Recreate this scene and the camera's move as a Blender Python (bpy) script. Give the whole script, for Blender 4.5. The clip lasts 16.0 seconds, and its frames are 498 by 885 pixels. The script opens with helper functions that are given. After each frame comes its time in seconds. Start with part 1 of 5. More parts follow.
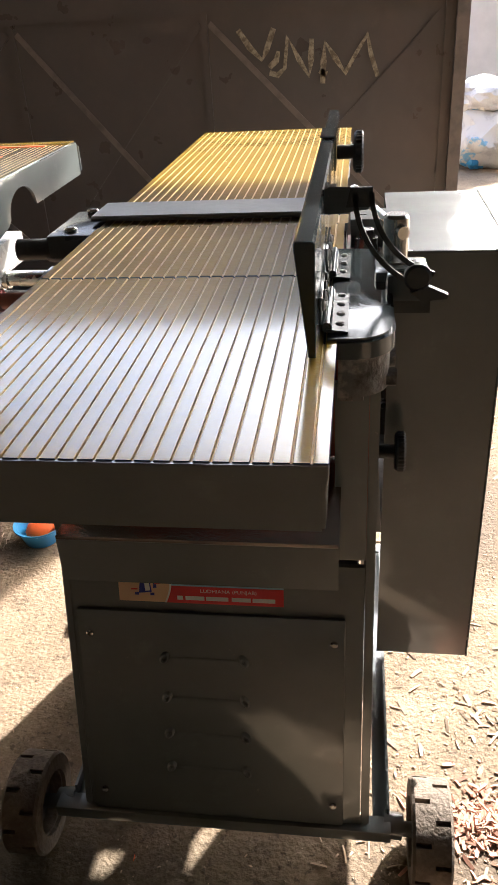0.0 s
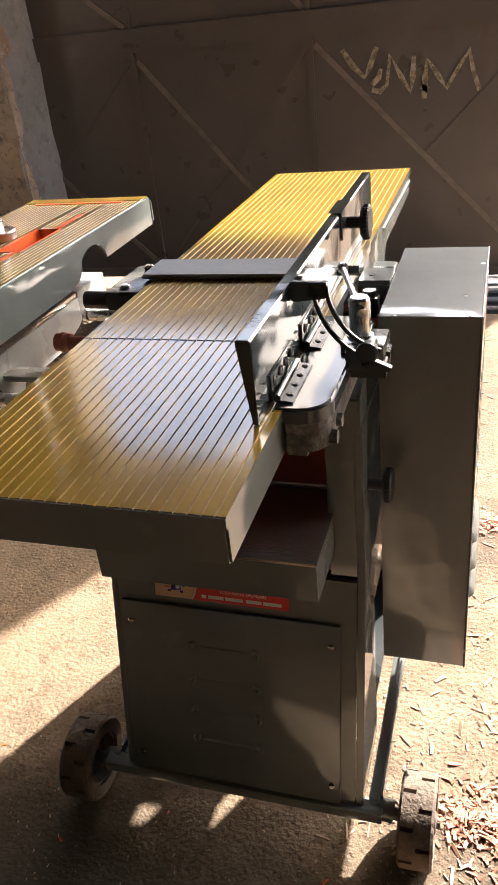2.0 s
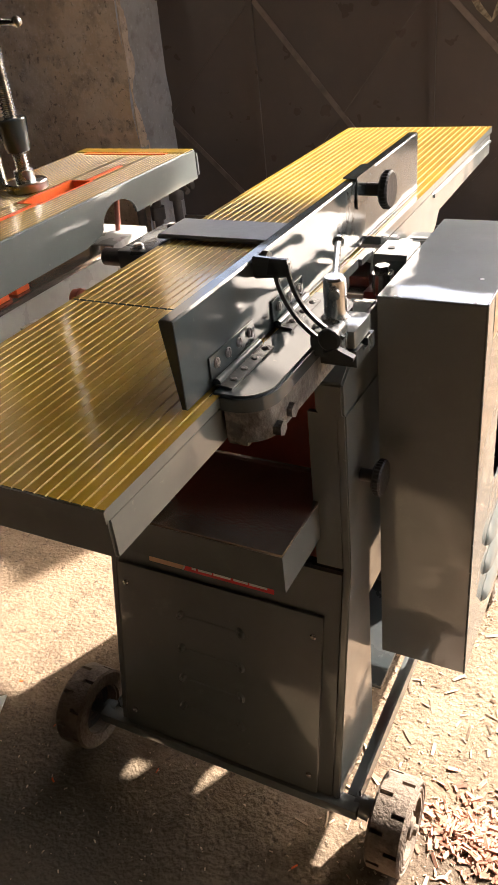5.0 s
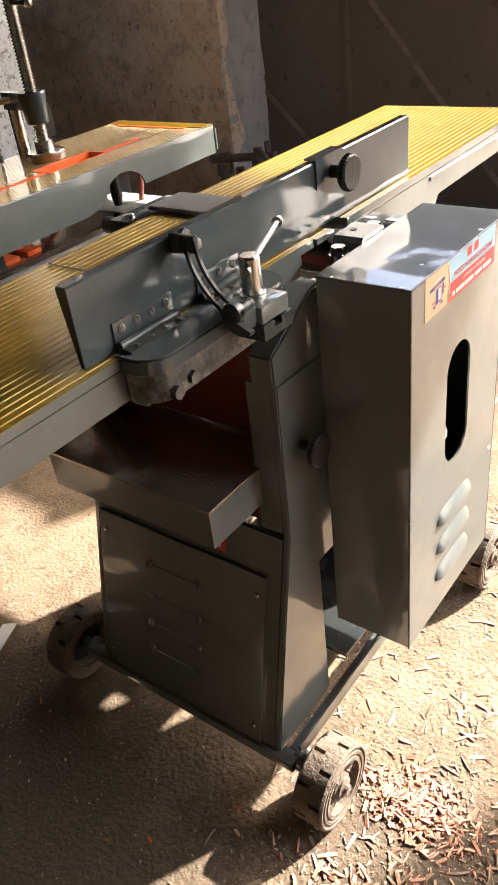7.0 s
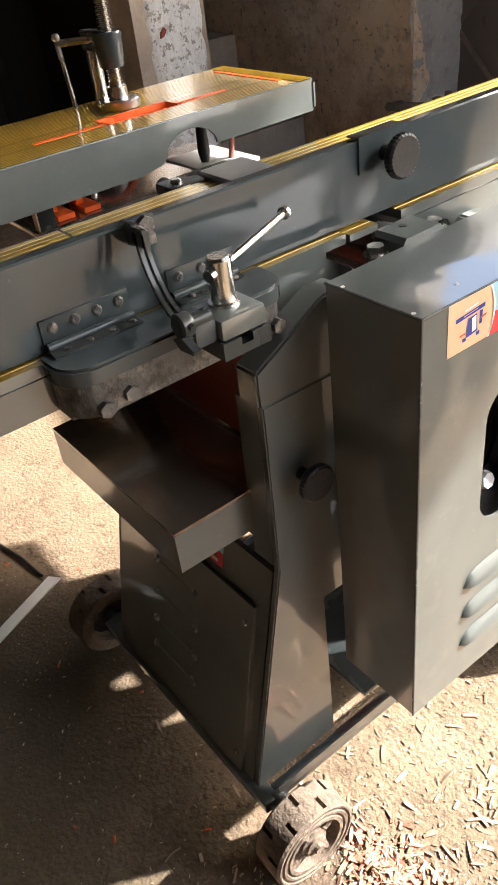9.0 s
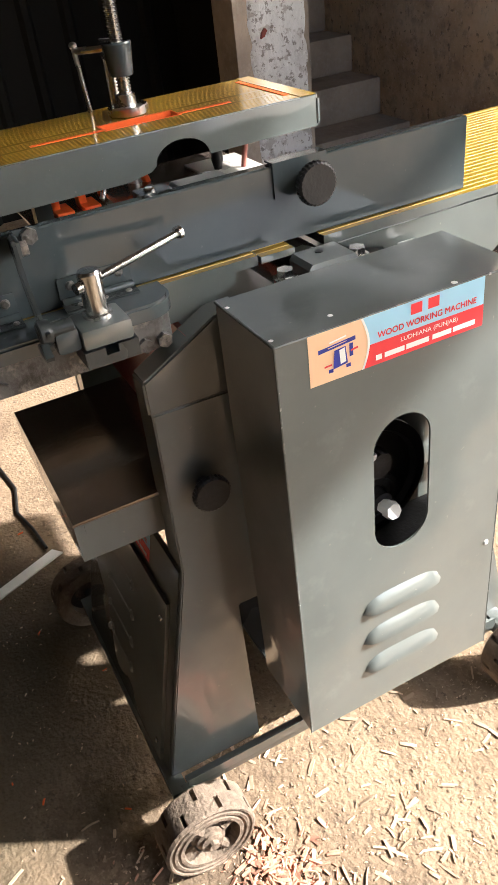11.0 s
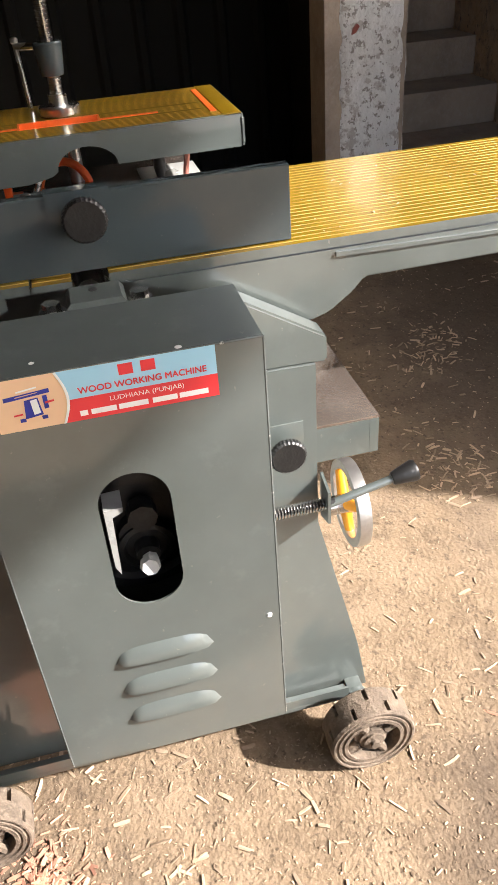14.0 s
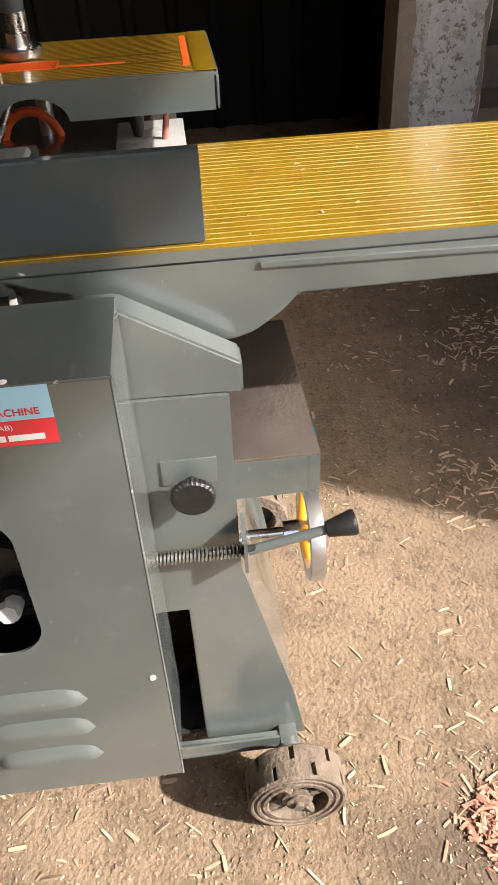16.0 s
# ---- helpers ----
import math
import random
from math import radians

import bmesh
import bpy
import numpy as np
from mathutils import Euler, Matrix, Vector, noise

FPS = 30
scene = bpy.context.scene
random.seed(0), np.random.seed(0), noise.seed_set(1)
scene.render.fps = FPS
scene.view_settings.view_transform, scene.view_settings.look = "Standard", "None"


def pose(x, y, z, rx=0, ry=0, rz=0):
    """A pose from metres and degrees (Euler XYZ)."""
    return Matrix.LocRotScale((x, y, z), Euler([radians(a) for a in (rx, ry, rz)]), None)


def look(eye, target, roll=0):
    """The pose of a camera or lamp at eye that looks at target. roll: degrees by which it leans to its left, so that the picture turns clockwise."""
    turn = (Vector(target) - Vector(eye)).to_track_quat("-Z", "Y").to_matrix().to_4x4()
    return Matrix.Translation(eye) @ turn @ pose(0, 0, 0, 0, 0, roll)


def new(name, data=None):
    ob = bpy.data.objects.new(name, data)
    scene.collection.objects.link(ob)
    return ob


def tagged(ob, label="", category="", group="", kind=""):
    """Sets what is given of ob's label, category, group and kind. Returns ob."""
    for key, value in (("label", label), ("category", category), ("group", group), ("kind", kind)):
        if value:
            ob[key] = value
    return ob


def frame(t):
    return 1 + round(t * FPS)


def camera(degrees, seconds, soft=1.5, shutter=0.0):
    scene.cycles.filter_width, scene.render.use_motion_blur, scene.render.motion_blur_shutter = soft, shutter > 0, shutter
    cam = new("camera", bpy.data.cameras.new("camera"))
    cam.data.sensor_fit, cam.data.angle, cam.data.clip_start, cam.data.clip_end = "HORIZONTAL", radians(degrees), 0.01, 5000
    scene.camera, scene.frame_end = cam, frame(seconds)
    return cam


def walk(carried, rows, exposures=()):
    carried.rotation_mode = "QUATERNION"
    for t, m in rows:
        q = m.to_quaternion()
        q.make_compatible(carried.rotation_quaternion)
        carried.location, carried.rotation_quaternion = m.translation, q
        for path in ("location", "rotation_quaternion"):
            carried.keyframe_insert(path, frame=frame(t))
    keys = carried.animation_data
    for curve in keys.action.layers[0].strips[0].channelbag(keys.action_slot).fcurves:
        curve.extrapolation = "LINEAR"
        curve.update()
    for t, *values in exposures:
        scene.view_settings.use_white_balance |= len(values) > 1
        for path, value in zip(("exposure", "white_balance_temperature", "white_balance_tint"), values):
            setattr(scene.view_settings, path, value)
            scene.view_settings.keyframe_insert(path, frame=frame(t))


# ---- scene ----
cam = camera(35.6, 16.0)
METRES, EYE, TILT, LEAN, TURN = 2.10, 1.1486, -29.591, 3.049, 7.113
ROWS = [
    (0.0, 0.0, 0.0, 0.0, -0.0, -0.0, 0.0),
    (0.5, 0.0069, -0.0351, 0.0104, 1.63, -0.66, -0.05),
    (1.0, 0.0178, -0.0602, 0.0152, 3.9, -0.86, -0.51),
    (1.5, 0.0434, -0.0716, 0.0203, 6.77, -0.89, -1.42),
    (2.0, 0.0806, -0.0786, 0.0294, 9.34, -1.0, -2.28),
    (2.5, 0.1018, -0.0846, 0.0301, 11.2, -1.36, -3.08),
    (3.0, 0.1116, -0.0877, 0.0286, 12.43, -1.97, -3.98),
    (5.5, 0.191, -0.0272, 0.0585, 20.93, -6.27, -7.68),
    (6.0, 0.2294, -0.0304, 0.0622, 23.51, -6.94, -8.55),
    (6.5, 0.2573, -0.0309, 0.0647, 25.57, -7.72, -9.4),
    (7.0, 0.2709, -0.0231, 0.07, 27.25, -8.86, -10.58),
    (7.5, 0.2785, 0.0099, 0.0818, 30.14, -10.58, -12.2),
    (8.0, 0.2816, 0.0469, 0.0998, 33.85, -12.86, -13.59),
    (8.5, 0.2888, 0.0746, 0.1138, 37.93, -14.97, -15.21),
    (9.0, 0.3134, 0.0963, 0.1261, 42.0, -16.41, -16.38),
    (9.5, 0.3549, 0.1162, 0.145, 45.87, -17.62, -17.19),
    (12.0, 0.4131, 0.2275, 0.2098, 58.12, -22.52, -21.56),
    (12.5, 0.4245, 0.2665, 0.2329, 62.13, -24.15, -22.31),
    (13.0, 0.4477, 0.2997, 0.2608, 65.13, -25.3, -23.15),
    (13.5, 0.4656, 0.3285, 0.2794, 66.04, -25.89, -23.86),
    (14.0, 0.4677, 0.3502, 0.2873, 66.45, -26.82, -24.83),
    (14.5, 0.4446, 0.3772, 0.2919, 67.54, -28.46, -25.73),
    (15.0, 0.416, 0.4006, 0.3017, 69.85, -30.6, -26.42),
    (15.5, 0.4041, 0.4236, 0.315, 72.54, -32.76, -27.04),
    (16.0, 0.4065, 0.4602, 0.3342, 74.87, -34.55, -27.07),
]
EXPOSURES = [(0, 2.40, 5600, 8), (3, 2.46, 6100, 13), (7, 2.46, 5950, 11), (9.5, 2.36, 5750, 9), (12, 2.10, 5700, 9), (14, 1.76, 5750, 10), (16, 1.42, 5850, 12)]
walk(cam, [(t, pose(0, 0, EYE, TILT, LEAN, TURN) @ pose(METRES * x, METRES * y, METRES * z, 90 + pitch, roll, yaw)) for t, x, y, z, yaw, pitch, roll in ROWS], EXPOSURES)

# ---------------------------------------------------------------- world, sun, exposure
SUN_TO = Vector((0.66, 1.25, 1.0)).normalized()
world = bpy.data.worlds.new("world")
scene.world = world
world.use_nodes = True
wn = world.node_tree.nodes
sky = wn.new("ShaderNodeTexSky")
sky.sky_type, sky.sun_disc = "NISHITA", False
sky.dust_density, sky.air_density, sky.ozone_density = 6.0, 1.0, 0.6
sky.sun_elevation = math.asin(SUN_TO.z)
sky.sun_rotation = math.atan2(SUN_TO.x, SUN_TO.y)
wn["Background"].inputs["Strength"].default_value = 0.15
world.node_tree.links.new(sky.outputs["Color"], wn["Background"].inputs["Color"])
sun_data = bpy.data.lights.new("sun", "SUN")
sun_data.energy, sun_data.angle, sun_data.color = 4.4, radians(1.0), (1.0, 0.875, 0.745)
sun_ob = new("sun", sun_data)
sun_ob.matrix_world = look(SUN_TO * 20, (0, 0, 0))

# ---------------------------------------------------------------- materials


def material(name, base, rough=0.5, metal=0.0, spots=(), bump=0.0, bump_scale=60.0, rough_var=0.0, coat=0.0, island=0.0, wave=0.0):
    """A surface: base colour; spots are (scale, low, high, colour, strength) stains laid over it by noise."""
    m = bpy.data.materials.new(name)
    m.use_nodes = True
    nt = m.node_tree
    b = nt.nodes["Principled BSDF"]
    b.inputs["Base Color"].default_value = (*base, 1)
    b.inputs["Roughness"].default_value = rough
    b.inputs["Metallic"].default_value = metal
    b.inputs["Coat Weight"].default_value = coat
    b.inputs["Coat Roughness"].default_value = 0.12
    tc = nt.nodes.new("ShaderNodeTexCoord")
    last = None
    for k, (scale, low, high, colour, strength) in enumerate(spots):
        n = nt.nodes.new("ShaderNodeTexNoise")
        n.inputs["Scale"].default_value = scale
        n.inputs["Detail"].default_value = 6
        n.inputs["Roughness"].default_value = 0.62
        shift = nt.nodes.new("ShaderNodeVectorMath")
        shift.inputs[1].default_value = (3.1 * k, 1.7 * k, 0.9 * k)
        nt.links.new(tc.outputs["Object"], shift.inputs[0])
        nt.links.new(shift.outputs[0], n.inputs["Vector"])
        r = nt.nodes.new("ShaderNodeMapRange")
        r.inputs["From Min"].default_value, r.inputs["From Max"].default_value = low, high
        r.inputs["To Max"].default_value = strength
        nt.links.new(n.outputs["Fac"], r.inputs["Value"])
        mix = nt.nodes.new("ShaderNodeMix")
        mix.data_type = "RGBA"
        mix.inputs["A"].default_value = (*base, 1)
        mix.inputs["B"].default_value = (*colour, 1)
        nt.links.new(r.outputs["Result"], mix.inputs["Factor"])
        if last:
            nt.links.new(last, mix.inputs["A"])
        last = mix.outputs["Result"]
    if island:
        geo = nt.nodes.new("ShaderNodeNewGeometry")
        r = nt.nodes.new("ShaderNodeMapRange")
        r.inputs["To Min"].default_value, r.inputs["To Max"].default_value = 1 - island, 1 + island
        nt.links.new(geo.outputs["Random Per Island"], r.inputs["Value"])
        hsv = nt.nodes.new("ShaderNodeHueSaturation")
        hsv.inputs["Color"].default_value = (*base, 1)
        nt.links.new(r.outputs["Result"], hsv.inputs["Value"])
        if last:
            nt.links.new(last, hsv.inputs["Color"])
        last = hsv.outputs["Color"]
    if last:
        nt.links.new(last, b.inputs["Base Color"])
    if rough_var:
        n = nt.nodes.new("ShaderNodeTexNoise")
        n.inputs["Scale"].default_value = 9.0
        n.inputs["Detail"].default_value = 5
        nt.links.new(tc.outputs["Object"], n.inputs["Vector"])
        r = nt.nodes.new("ShaderNodeMapRange")
        r.inputs["From Min"].default_value, r.inputs["From Max"].default_value = 0.3, 0.7
        r.inputs["To Min"].default_value, r.inputs["To Max"].default_value = max(0.03, rough - rough_var), min(1, rough + rough_var)
        nt.links.new(n.outputs["Fac"], r.inputs["Value"])
        nt.links.new(r.outputs["Result"], b.inputs["Roughness"])
    if bump:
        n = nt.nodes.new("ShaderNodeTexNoise")
        n.inputs["Scale"].default_value = bump_scale
        n.inputs["Detail"].default_value = 8
        nt.links.new(tc.outputs["Object"], n.inputs["Vector"])
        bu = nt.nodes.new("ShaderNodeBump")
        bu.inputs["Strength"].default_value = bump
        bu.inputs["Distance"].default_value = 0.01
        nt.links.new(n.outputs["Fac"], bu.inputs["Height"])
        nt.links.new(bu.outputs["Normal"], b.inputs["Normal"])
        if coat and wave:
            nt.links.new(bu.outputs["Normal"], b.inputs["Coat Normal"])
        if wave:
            n = nt.nodes.new("ShaderNodeTexNoise")
            n.inputs["Scale"].default_value, n.inputs["Detail"].default_value = 7.0, 1.5
            nt.links.new(tc.outputs["Object"], n.inputs["Vector"])
            dents = nt.nodes.new("ShaderNodeBump")
            dents.inputs["Strength"].default_value, dents.inputs["Distance"].default_value = 1.0, wave
            nt.links.new(n.outputs["Fac"], dents.inputs["Height"])
            nt.links.new(dents.outputs["Normal"], bu.inputs["Normal"])
    return m


GREY = material("grey_enamel", (0.102, 0.118, 0.109), 0.46, 0.0, [(2.3, 0.30, 0.72, (0.066, 0.080, 0.075), 0.85), (7, 0.35, 0.8, (0.128, 0.146, 0.138), 0.6), (20, 0.58, 0.76, (0.15, 0.165, 0.156), 0.5), (90, 0.68, 0.73, (0.26, 0.25, 0.22), 0.4)], 0.012, 30, 0.06, coat=1.0, wave=0.006)
GREY.node_tree.nodes["Principled BSDF"].inputs["Specular IOR Level"].default_value = 0.7
GREY.node_tree.nodes["Principled BSDF"].inputs["Coat IOR"].default_value = 1.8
GREY.node_tree.nodes["Principled BSDF"].inputs["Coat Roughness"].default_value = 0.08
WORN_EDGE = material("worn_edge_enamel", (0.11, 0.122, 0.115), 0.25, 0.0, [(26, 0.56, 0.66, (0.24, 0.24, 0.22), 0.7), (90, 0.63, 0.68, (0.55, 0.54, 0.50), 0.8)], 0.05, 200)
GUARD = material("plain_grey_steel", (0.19, 0.195, 0.19), 0.36, 0.3, [(12, 0.4, 0.8, (0.13, 0.135, 0.13), 0.7)], 0.03, 80, 0.02)
GREY_GLOSS = material("glossy_dark_enamel", (0.055, 0.070, 0.074), 0.10, 0.0, [(8, 0.45, 0.75, (0.085, 0.09, 0.088), 0.6), (70, 0.66, 0.74, (0.16, 0.16, 0.15), 0.4)], 0.015, 60, 0.05, wave=0.004)
DARK = material("dark_enamel", (0.030, 0.036, 0.036), 0.28, 0.0, [(6, 0.5, 0.75, (0.06, 0.058, 0.052), 0.5)], 0.06, 90, 0.1)
YELLOW = material("yellow_varnish", (0.285, 0.178, 0.006), 0.38, 0.0, [(4, 0.35, 0.75, (0.17, 0.096, 0.004), 0.9), (22, 0.55, 0.75, (0.34, 0.21, 0.03), 0.4), (90, 0.62, 0.74, (0.16, 0.09, 0.02), 0.4)], 0.06, 140, 0.02, 1.0)
YELLOW.node_tree.nodes["Principled BSDF"].inputs["Coat Roughness"].default_value = 0.10
YELLOW.node_tree.nodes["Principled BSDF"].inputs["Coat IOR"].default_value = 1.62
YELLOW.node_tree.nodes["Principled BSDF"].inputs["Specular IOR Level"].default_value = 0.15
GROOVE = material("bare_groove", (0.45, 0.31, 0.08), 0.34, 0.25, [(9, 0.42, 0.62, (0.26, 0.15, 0.02), 0.9), (60, 0.5, 0.7, (0.60, 0.48, 0.22), 0.5)], 0.1, 200)
GROOVE_DARK = material("varnished_groove", (0.36, 0.215, 0.02), 0.3, 0.0, [(9, 0.42, 0.68, (0.25, 0.14, 0.015), 0.8)], 0.1, 200)
STEEL = material("bright_steel", (0.62, 0.61, 0.58), 0.24, 1.0, [(30, 0.5, 0.7, (0.42, 0.40, 0.37), 0.6)], 0.04, 200, 0.1)
SATIN = material("satin_steel", (0.60, 0.59, 0.57), 0.36, 0.9, [(30, 0.5, 0.7, (0.42, 0.41, 0.39), 0.6)], 0.05, 200, 0.06)
DULL = material("worn_cast_metal", (0.12, 0.118, 0.112), 0.42, 0.3, [(30, 0.52, 0.60, (0.30, 0.27, 0.235), 0.8), (40, 0.5, 0.62, (0.05, 0.042, 0.036), 0.85)], 0.5, 60, 0.1)
BED = material("machined_bed", (0.34, 0.285, 0.245), 0.17, 0.8, [(14, 0.5, 0.65, (0.44, 0.38, 0.33), 0.6), (5, 0.5, 0.7, (0.22, 0.17, 0.14), 0.7)], 0.04, 160, 0.1, wave=0.003)
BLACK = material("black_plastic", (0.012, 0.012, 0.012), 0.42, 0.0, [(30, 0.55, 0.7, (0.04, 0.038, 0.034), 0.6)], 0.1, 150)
RED = material("red_oxide_paint", (0.26, 0.048, 0.030), 0.35, 0.0, [(12, 0.45, 0.7, (0.15, 0.032, 0.022), 0.7)], 0.1, 80)
ORANGE = material("orange_paint", (0.90, 0.14, 0.015), 0.45, 0.0, [(20, 0.5, 0.7, (0.7, 0.10, 0.015), 0.6)], 0.08, 120)
FLOOR = material("dusty_floor", (0.262, 0.190, 0.119), 0.9, 0.0, [(1.1, 0.42, 0.62, (0.180, 0.132, 0.085), 0.7), (4.5, 0.45, 0.68, (0.285, 0.212, 0.140), 0.75), (12, 0.48, 0.62, (0.155, 0.112, 0.072), 0.6), (40, 0.52, 0.62, (0.30, 0.225, 0.150), 0.55), (130, 0.55, 0.66, (0.36, 0.28, 0.19), 0.6), (75, 0.57, 0.65, (0.095, 0.070, 0.048), 0.7)], 0.5, 110)


def dark_patch(m, centre, radii, colour, strength, shine=0.0):
    """Lays one dark patch with a ragged rim over a ground material, for dirt and for painted shade; shine lowers its
    roughness.
    """
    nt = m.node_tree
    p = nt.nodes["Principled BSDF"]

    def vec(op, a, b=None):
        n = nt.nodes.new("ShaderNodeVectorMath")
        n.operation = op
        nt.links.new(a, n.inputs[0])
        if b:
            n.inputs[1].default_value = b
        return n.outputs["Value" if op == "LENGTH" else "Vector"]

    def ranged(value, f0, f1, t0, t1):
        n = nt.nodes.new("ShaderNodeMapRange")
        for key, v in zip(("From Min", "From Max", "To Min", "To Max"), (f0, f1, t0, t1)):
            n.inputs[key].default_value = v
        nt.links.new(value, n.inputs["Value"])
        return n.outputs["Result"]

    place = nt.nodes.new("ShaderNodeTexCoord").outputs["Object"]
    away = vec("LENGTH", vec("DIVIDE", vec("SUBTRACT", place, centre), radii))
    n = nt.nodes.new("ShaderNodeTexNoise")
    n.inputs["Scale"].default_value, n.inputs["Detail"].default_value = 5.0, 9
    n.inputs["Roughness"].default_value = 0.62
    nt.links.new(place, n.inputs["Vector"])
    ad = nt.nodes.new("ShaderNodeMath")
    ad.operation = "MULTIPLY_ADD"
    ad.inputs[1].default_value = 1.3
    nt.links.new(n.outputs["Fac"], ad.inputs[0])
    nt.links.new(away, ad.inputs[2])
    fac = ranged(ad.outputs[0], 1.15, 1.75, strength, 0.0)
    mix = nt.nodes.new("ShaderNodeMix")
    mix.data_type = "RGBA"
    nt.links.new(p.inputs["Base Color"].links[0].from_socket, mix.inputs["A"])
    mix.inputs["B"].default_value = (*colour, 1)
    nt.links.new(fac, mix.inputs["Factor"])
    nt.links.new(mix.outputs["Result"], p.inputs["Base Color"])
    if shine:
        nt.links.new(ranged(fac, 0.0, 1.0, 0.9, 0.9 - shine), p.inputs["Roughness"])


FLOOR.node_tree.nodes["Principled BSDF"].inputs["Specular IOR Level"].default_value = 0.2
# the gate's shade on the ground, painted into the floor colour
dark_patch(FLOOR, (-0.9, 2.35, 0.0), (1.5, 0.62, 1.0), (0.085, 0.066, 0.052), 0.62)
# dirt on the cover side; the first patch also paints in shade
dark_patch(FLOOR, (0.42, 0.66, 0.0), (0.46, 0.34, 1.0), (0.085, 0.065, 0.048), 0.65)
dark_patch(FLOOR, (0.34, 1.66, 0.0), (0.32, 0.26, 1.0), (0.10, 0.076, 0.056), 0.7)
# oily ground before the machine, with its shade painted darker
dark_patch(FLOOR, (-0.60, 0.58, 0.0), (0.30, 0.16, 1.0), (0.085, 0.068, 0.048), 0.6)
dark_patch(FLOOR, (-0.34, 0.40, 0.0), (0.44, 0.40, 1.0), (0.058, 0.052, 0.032), 0.72, 0.3)
GATE = material("dark_gate_sheet", (0.128, 0.107, 0.091), 0.34, 0.0, [(2.5, 0.45, 0.7, (0.165, 0.125, 0.104), 0.8), (16, 0.58, 0.72, (0.18, 0.14, 0.115), 0.25), (50, 0.64, 0.72, (0.21, 0.17, 0.13), 0.4)], 0.06, 40, 0.08, wave=0.010)
# lighter dusty iron; the highlight on the bars is put into its colour
GATE_BAR_LIT = material("dusty_lit_iron", (0.25, 0.205, 0.170), 0.5, 0.0, [(12, 0.45, 0.7, (0.12, 0.098, 0.08), 0.8)], 0.1, 50)
PLASTER = material("dirty_plaster", (0.72, 0.54, 0.35), 0.9, 0.0, [(1.6, 0.40, 0.62, (0.42, 0.295, 0.19), 0.95), (5, 0.46, 0.66, (0.72, 0.59, 0.44), 0.75), (14, 0.5, 0.68, (0.33, 0.25, 0.185), 0.75), (60, 0.56, 0.68, (0.78, 0.64, 0.52), 0.5), (36, 0.60, 0.66, (0.14, 0.105, 0.08), 0.7)], 0.7, 34)
WHITEWASH = material("peeling_whitewash", (0.80, 0.79, 0.76), 0.85, 0.0, [(4, 0.44, 0.62, (0.66, 0.64, 0.60), 0.8), (18, 0.55, 0.61, (0.42, 0.375, 0.33), 0.7), (46, 0.56, 0.62, (0.20, 0.17, 0.14), 0.75), (30, 0.57, 0.63, (0.84, 0.83, 0.80), 0.8)], 0.8, 34)
CONCRETE = material("raw_concrete", (0.42, 0.345, 0.265), 0.92, 0.0, [(4, 0.45, 0.7, (0.25, 0.21, 0.17), 0.8), (40, 0.5, 0.7, (0.46, 0.40, 0.34), 0.5)], 0.6, 30)
REVEAL = material("grey_cement_edge", (0.46, 0.43, 0.385), 0.85, 0.0, [(3, 0.4, 0.66, (0.32, 0.29, 0.25), 0.8), (14, 0.52, 0.68, (0.24, 0.205, 0.17), 0.6), (40, 0.58, 0.68, (0.60, 0.57, 0.52), 0.5)], 0.6, 34)
# concrete darkened for unseen walls and ceiling, so little light bounces back
LOW_BOUNCE = material("low_bounce_concrete", (0.14, 0.125, 0.105), 0.9, 0.0, [(2, 0.4, 0.7, (0.09, 0.08, 0.07), 0.8), (30, 0.5, 0.7, (0.18, 0.16, 0.135), 0.5)], 0.5, 30)
RUBBER = material("dusty_wheel", (0.165, 0.126, 0.090), 0.85, 0.0, [(18, 0.45, 0.65, (0.085, 0.066, 0.048), 0.8), (60, 0.5, 0.7, (0.24, 0.19, 0.14), 0.6)], 0.5, 120)

# ---------------------------------------------------------------- shapes


def box(bm, x0, x1, y0, y1, z0, z1, bevel=0.0):
    g = bmesh.ops.create_cube(bm, size=1.0)
    vs = g["verts"]
    for v in vs:
        v.co = Vector((x0 + (v.co.x + 0.5) * (x1 - x0), y0 + (v.co.y + 0.5) * (y1 - y0), z0 + (v.co.z + 0.5) * (z1 - z0)))
    if bevel:
        es = list({e for v in vs for e in v.link_edges})
        bmesh.ops.bevel(bm, geom=es, offset=bevel, segments=2, affect="EDGES", profile=0.6)


def prism(bm, pts, axis, a, b):
    """A polygon, in the other two axes in order, drawn out along the axis from a to b."""
    def at(p, d):
        return {"x": (d, p[0], p[1]), "y": (p[0], d, p[1]), "z": (p[0], p[1], d)}[axis]
    lo = [bm.verts.new(at(p, a)) for p in pts]
    hi = [bm.verts.new(at(p, b)) for p in pts]
    n = len(pts)
    bm.faces.new(lo[::-1])
    bm.faces.new(hi)
    for i in range(n):
        bm.faces.new((lo[i], lo[(i + 1) % n], hi[(i + 1) % n], hi[i]))
    bmesh.ops.recalc_face_normals(bm, faces=bm.faces[:])


def rod(bm, p0, p1, r0, r1=None, seg=20):
    p0, p1 = Vector(p0), Vector(p1)
    d = p1 - p0
    m = Matrix.Translation((p0 + p1) / 2) @ d.to_track_quat("Z", "Y").to_matrix().to_4x4()
    bmesh.ops.create_cone(bm, cap_ends=True, segments=seg, radius1=r0, radius2=r0 if r1 is None else r1, depth=d.length, matrix=m)


